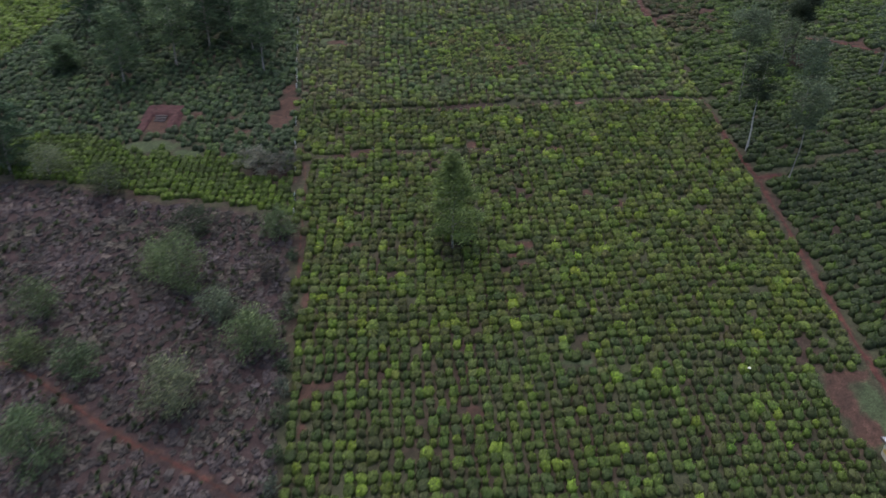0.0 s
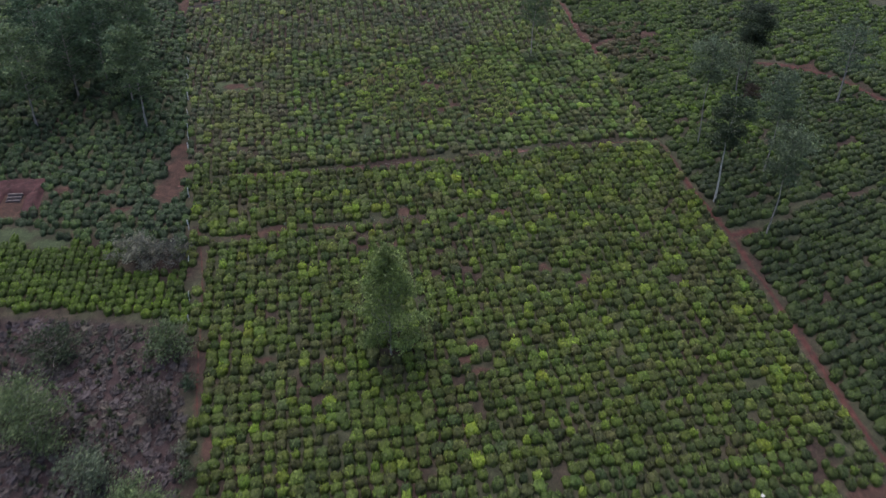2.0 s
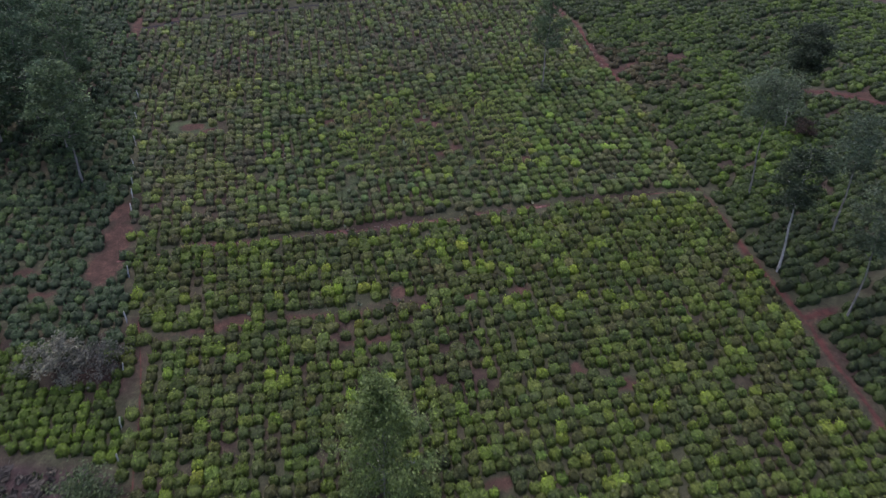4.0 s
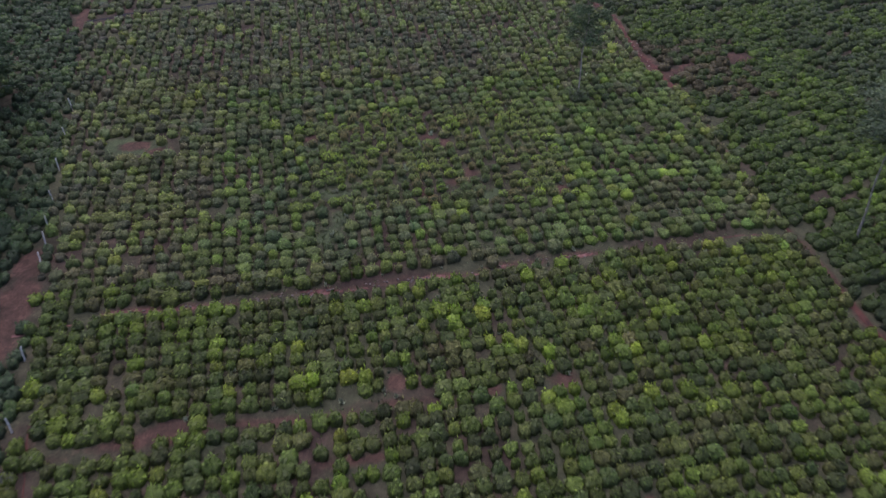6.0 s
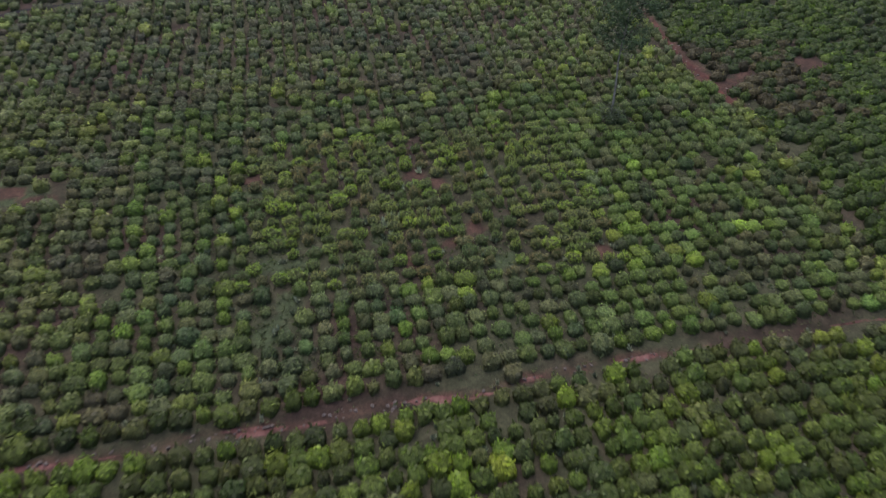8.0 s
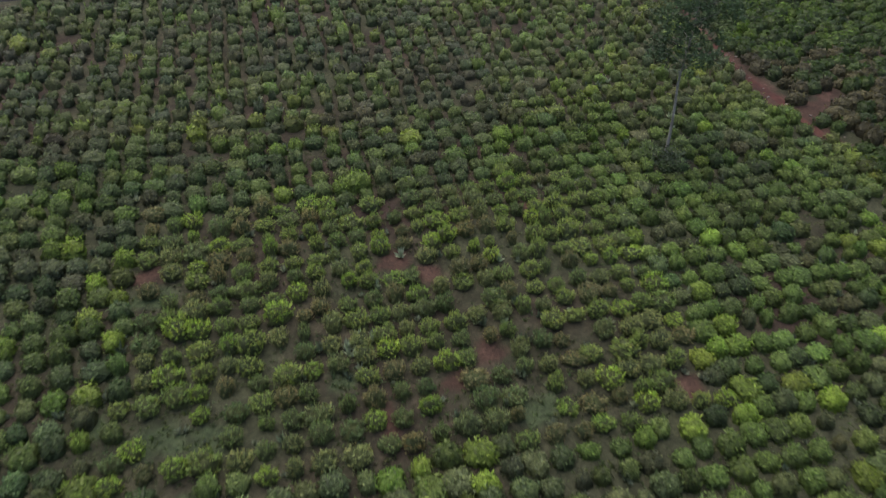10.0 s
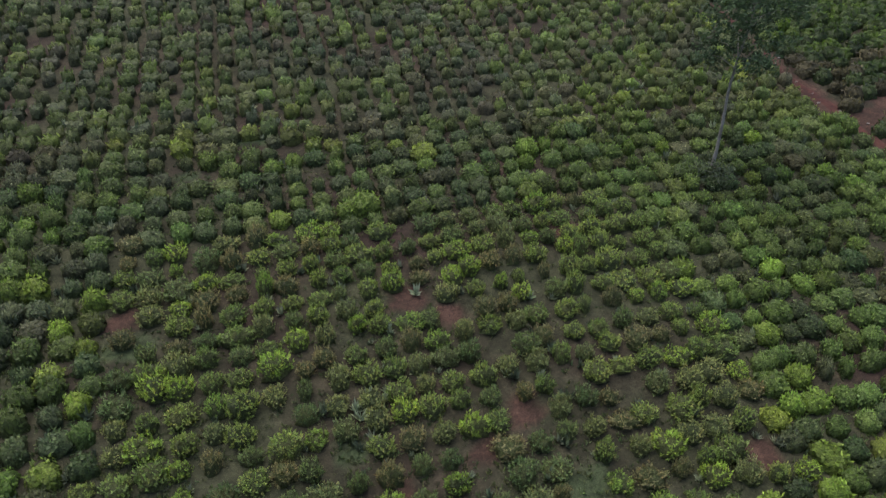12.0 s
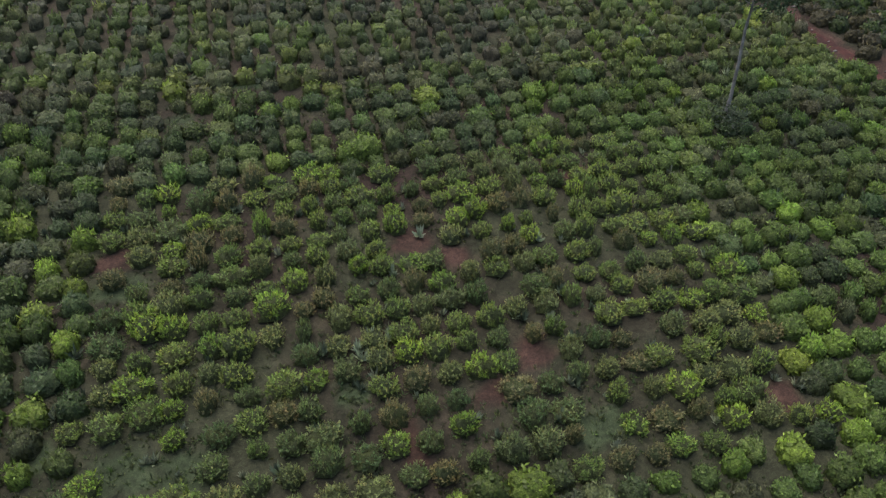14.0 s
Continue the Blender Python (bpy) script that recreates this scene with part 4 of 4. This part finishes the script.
tree("silver_oak", 80.5, 126.5, 13.5, 0.40, 3.6, egg, 2500, SILVER, "wide thin-leaved silver oak on the far slope", "tree", 109, clump=0.9)
tree("pine_tree", 30.9, 144.4, 15.0, 0.44, 2.5, egg, 5600, (0.105, 0.158, 0.085), "dark drooping tree with long bare grey trunk", "tree", 110, leaf=0.24, clump=0.5, trunk=0.11, limbs=26, lean=(0.035, 0.0))
tree("hedge_shrub", 30.6, 143.6, 1.3, 0.05, 1.2, egg, 700, (0.105, 0.140, 0.092), "low dark shrub round the foot of a tall tree", "shrub", 169, leaf=0.2, clump=0.4, limbs=12, trunk=0.04)
for k, (tx, ty, th, tr, tb) in enumerate([(-33.1, 127.0, 16.0, 3.6, 0.34), (-49.7, 128.8, 15.5, 4.4, 0.28), (-45.5, 136.5, 14.5, 4.2, 0.2), (-38.3, 146.7, 14.0, 4.2, 0.15), (-57.2, 122.4, 13.7, 3.8, 0.2), (-42.0, 141.0, 15.0, 4.0, 0.15),
                                        (-52.0, 143.0, 15.0, 4.4, 0.15), (-60.0, 138.0, 14.0, 4.4, 0.15), (-66.2, 97.5, 11.5, 3.6, 0.12), (-70.0, 127.0, 6.5, 3.0, 0.12), (-36.5, 134.0, 12.0, 3.4, 0.2), (-46.0, 152.0, 14.0, 4.4, 0.15), (-72.0, 145.0, 12.0, 4.4, 0.15)]):
    tree("shade_tree", tx, ty, th, tb, tr, egg, 6800, (0.118, 0.184, 0.108) if k in (0, 1, 4, 9) else DEEP, "large dark leafy tree in a close grove" if k not in (8, 9) else "dark bushy tree at the tea field's edge", "tree", 120 + k, leaf=0.39, clump=0.54, limbs=36, trunk=0.15, group="trees of the grove")

for k, (tx, ty, th) in enumerate([(-17.2, 47.5, 2.2), (-17.4, 51.0, 1.6), (-17.6, 55.5, 2.0), (-17.9, 58.6, 2.4), (-18.3, 62.0, 1.5), (-19.0, 69.5, 1.8), (-19.6, 72.0, 1.6), (-20.2, 79.5, 1.7)]):
    tree("hedge_shrub", tx, ty, th, 0.05, 1.0, egg, 420, (0.060, 0.098, 0.056) if k % 3 else (0.12, 0.15, 0.115), "small dark shrub in the rough field boundary", "shrub", 170 + k, leaf=0.26, clump=0.3, limbs=9, trunk=0.05, group="shrubs of the field boundary")

SHRUBS = [(-33.1, 73.7, 9.0, 2.6), (-34.6, 84.2, 4.2, 2.3), (-49.4, 69.5, 5.2, 2.2), (-21.9, 64.1, 6.3, 2.5), (-29.3, 56.6, 7.2, 2.5), (-41.2, 61.0, 5.0, 2.0), (-41.5, 50.4, 8.2, 2.8), (-27.5, 69.6, 4.4, 1.7),
          (-22.7, 84.0, 3.8, 1.9), (-49.6, 92.6, 5.0, 2.6), (-59.8, 96.8, 5.2, 2.8), (-48.5, 62.9, 3.6, 1.9), (-36.8, 77.0, 4.6, 2.1)]
for k, (tx, ty, th, tr) in enumerate(SHRUBS):
    c = (0.062, 0.088, 0.052) if k in (1, 9) else ((0.135, 0.195, 0.100), (0.165, 0.205, 0.135), (0.115, 0.165, 0.085))[k % 3]
    tree("young_tree", tx, ty, th * 0.92, 0.08, tr * 1.22, egg, 2800 if th < 6 else 4800, c, "light green bushy young tree among pruned tea" if k != 1 else "dark green bushy shrub above pruned tea", "young tree", 140 + k, leaf=0.27, clump=0.80, limbs=15, trunk=0.08, group="young trees of the pruned plot")
tree("grey_shrub", -28.6, 98.2, 3.6, 0.05, 2.8, egg, 3400, (0.17, 0.19, 0.172), "pale grey-leaved spreading shrub beside the fence", "shrub", 160, leaf=0.28, clump=0.5, limbs=14, trunk=0.08)
tree("grey_shrub", -24.9, 97.9, 3.2, 0.05, 2.6, egg, 1900, (0.12, 0.125, 0.118), "half-bare greyish shrub beside the fence", "shrub", 161, leaf=0.24, clump=0.5, limbs=14, trunk=0.08, bark=MAT_DARK_BARK)
tree("grey_shrub", -23.0, 76.3, 3.8, 0.05, 2.2, egg, 900, (0.10, 0.095, 0.08), "half-bare greyish shrub at the plot's edge", "shrub", 162, leaf=0.26, clump=0.6, limbs=14, trunk=0.08, bark=MAT_DARK_BARK)


# ---- fence posts, house, odds and ends ----
def fence_post(x, y, h, seed):
    rng = np.random.default_rng(seed)
    tilt = rng.normal(0, 0.05, 2)
    v, q = tube([(0, 0, -0.2), (0, 0, 0.6), (tilt[0] * h, tilt[1] * h, h - 0.05), (tilt[0] * h, tilt[1] * h, h)], [0.065, 0.062, 0.06, 0.015], 8)
    ob = new("fence_post", quad_mesh("fence_post", v, q, [MAT_POST]))
    ob.matrix_basis = pose(x, y, float(ground_z(x, y)))
    tagged(ob, "whitewashed thin fence post at the field's edge", "fence post", "posts along the field's edge")


for k, py in enumerate([88.0, 91.6, 97.6, 104.0, 110.4, 120.8, 123.6, 125.7, 129.4, 134.6, 140.6, 146.6]):
    fence_post(float(x_left(py)) - 0.1, py, 1.45, 200 + k)


def box(bm, x0, x1, y0, y1, z0, z1):
    g = bmesh.ops.create_cube(bm, size=1, matrix=Matrix.LocRotScale(((x0 + x1) / 2, (y0 + y1) / 2, (z0 + z1) / 2), None, (x1 - x0, y1 - y0, z1 - z0)))
    return g["verts"]


def house():
    ob = tagged(new("house"), "small cream-walled house with grey metal sheet roof", "house")
    ob.matrix_basis = pose(45.7, 51.7, float(ground_z(46, 50)), 0, 0, 4)
    bm = bmesh.new()
    for b in ((0, 0.2, -9, 0), (0.2, 6.8, -0.2, 0), (6.8, 7.0, -9, 0), (0.2, 6.8, -9, -8.8)):
        box(bm, *b, -1.5, 2.3)
    part("wall", from_bm("wall", bm, MAT_WALL), ob)
    bm = bmesh.new()
    for k in range(48):
        x0 = -0.35 + k * 0.16
        box(bm, x0, x0 + 0.158, -9.4, 0.4, 2.36 + 0.012 * (k % 2), 2.42 + 0.03 * (k % 2))
    roof = part("roof", from_bm("roof", bm, MAT_ROOF), ob, "grey corrugated metal sheet roof")
    bm = bmesh.new()
    for b in ((-0.40, -0.34, -9.45, 0.45), (7.34, 7.40, -9.45, 0.45), (-0.34, 7.34, 0.39, 0.45), (-0.34, 7.34, -9.45, -9.39)):
        box(bm, *b, 2.22, 2.50)
    part("fascia", from_bm("fascia", bm, MAT_STONE), roof, "dull grey edge board")
    bm = bmesh.new()
    for k in range(34):
        box(bm, 0.4 + k * 0.16, 0.558 + k * 0.16, -8.6, -0.1, 2.475 + 0.01 * (k % 2), 2.76 + 0.03 * (k % 2))
    part("raised_sheet", from_bm("raised_sheet", bm, MAT_ROOF), roof, "pale blue-grey raised roof sheet")
    bm = bmesh.new()
    box(bm, -0.02, 0.0, -8.9, -0.1, 0.9, 1.3)
    part("painted_band", from_bm("painted_band", bm, mottled("yellow_paint", [(0.3, (0.5, 0.36, 0.10)), (0.6, (0.62, 0.46, 0.16))], 2.0)), ob, "faded yellow painted band")


house()


def earth_pit():
    """A dug pit: red earth banks on three sides, open below, with small stone steps at its back."""
    ob = tagged(new("earth_pit"), "square pit with red earth banks dug in tea", "pit")
    ob.matrix_basis = pose(-47.6, 111.6, float(ground_z(-47.6, 111.6)))
    rng = np.random.default_rng(7)
    g = np.linspace(-1, 1, 41)
    X, Y = np.meshgrid(g * 3.6, g * 4.2)
    d = np.maximum(np.abs(X) / 3.1, np.abs(Y - 0.2) / 3.7)
    inside = np.clip((1.75 - np.abs(X)) / 0.5, 0, 1) * np.clip((1.4 - Y) / 0.8, 0, 1)
    rim = np.clip((1.12 - d) / 0.22, 0, 1)
    lumps = 0.22 * (waves(X, Y, 1.6, 5) - 0.5) + 0.12 * (waves(X, Y, 0.7, 6) - 0.5) + rng.normal(0, 0.03, X.shape)
    Z = Y * 0.25 - 0.12 + rim * (0.62 + lumps) * (0.55 + 0.45 * np.clip((Y + 3.4) / 3, 0, 1)) - inside * rim * 0.85
    i = np.arange(40 * 40)
    a = (i // 40) * 41 + i % 40
    part("bank", quad_mesh("bank", np.stack([X.ravel(), Y.ravel(), Z.ravel()], 1), np.stack([a, a + 1, a + 42, a + 41], 1), [MAT_BRICK], smooth=True), ob)
    for k in range(3):
        bm = bmesh.new()
        vs = box(bm, -0.95, 0.95, -0.6 + k * 0.55, -0.2 + k * 0.55, -0.5, 0.10 + k * 0.24)
        bmesh.ops.bevel(bm, geom=list({e for v in vs for e in v.link_edges}), offset=0.05, segments=2, affect="EDGES")
        part("step", from_bm("step", bm, MAT_STONE), ob, "weathered grey stone step")


earth_pit()


def cable():
    """A slack overhead line along the slope."""
    ends = [Vector((66.8, 133.0, float(ground_z(66.8, 133.0)) + 8.6)), Vector((67.4, 47.0, float(ground_z(67.4, 47.0)) + 8.2))]
    pts = [ends[0].lerp(ends[1], k / 24) - Vector((0, 0, 1.6 * (1 - (k / 12 - 1) ** 2))) for k in range(25)]
    v, q = tube(pts, [0.010] * 25, 6)
    ob = tagged(new("overhead_cable"), "slack grey overhead cable above the tea", "cable")
    part("wire", quad_mesh("wire", v, q, [MAT_WIRE]), ob)
    v, q = tube([(67.4, 47.0, float(ground_z(67.4, 47.0)) - 0.3), ends[1] + Vector((0, 0, 0.3)), ends[1] + Vector((0, 0, 0.32))], [0.13, 0.10, 0.02], 10)
    part("pole", quad_mesh("pole", v, q, [MAT_DARK_BARK]), ob, "weathered wooden pole")


cable()


def white_rag():
    rng = np.random.default_rng(3)
    bm = bmesh.new()
    bmesh.ops.create_icosphere(bm, subdivisions=2, radius=0.17)
    for v in bm.verts:
        v.co *= 1 + 0.18 * rng.normal()
        v.co.z = max(v.co.z, -0.1) * 0.6
    ob = new("plastic_sack", from_bm("plastic_sack", bm, MAT_POST))
    ob.matrix_basis = pose(35.2, 61.8, float(ground_z(35.2, 61.8)) + 0.75)
    tagged(ob, "crumpled white plastic sack lying on tea bushes", "sack")


white_rag()


def stone_mesh(seed, mat):
    rng = np.random.default_rng(seed)
    bm = bmesh.new()
    bmesh.ops.create_icosphere(bm, subdivisions=1, radius=1)
    for v in bm.verts:
        v.co *= 1 + 0.16 * rng.normal()
        v.co.z *= 0.6
    return from_bm("stone", bm, mat)


PATH_STONES = [stone_mesh(300 + i, MAT_PALE_STONE) for i in range(4)]
DRAIN_STONES = [stone_mesh(310 + i, MAT_STONE) for i in range(4)]


def lay_stones():
    """Loose stones washed out along the upper path and the drain."""
    rng = np.random.default_rng(9)
    spots = [(float(np.interp(y, right_line[:, 1], right_line[:, 0])) + rng.normal(0.4, 1.0), y, 0.04, 0.13, "pale loose stone lying on the upper footpath", "stones on the upper footpath") for y in rng.uniform(142, 158, 46)]
    for x in rng.uniform(-19, 27, 90):
        spots.append((x, float(np.interp(x, open_drain[:, 0], open_drain[:, 1])) + rng.normal(0, 0.2), 0.06, 0.16, "grey-brown loose stone lying in the drain", "stones in the drain"))
    for k, (x, y, lo, hi, label, group) in enumerate(spots):
        s = rng.uniform(lo, hi)
        ob = new("stone", (DRAIN_STONES if "drain" in group else PATH_STONES)[k % 4])
        dip = 0.2 if "drain" in group else 0.0
        ob.matrix_basis = pose(x, y, float(ground_z(x, y)) - dip + 0.3 * s, rng.uniform(-10, 10), rng.uniform(-10, 10), rng.uniform(0, 360)) @ Matrix.Diagonal((s * rng.uniform(0.8, 1.4), s, s, 1))
        tagged(ob, label, "stone", group)


lay_stones()
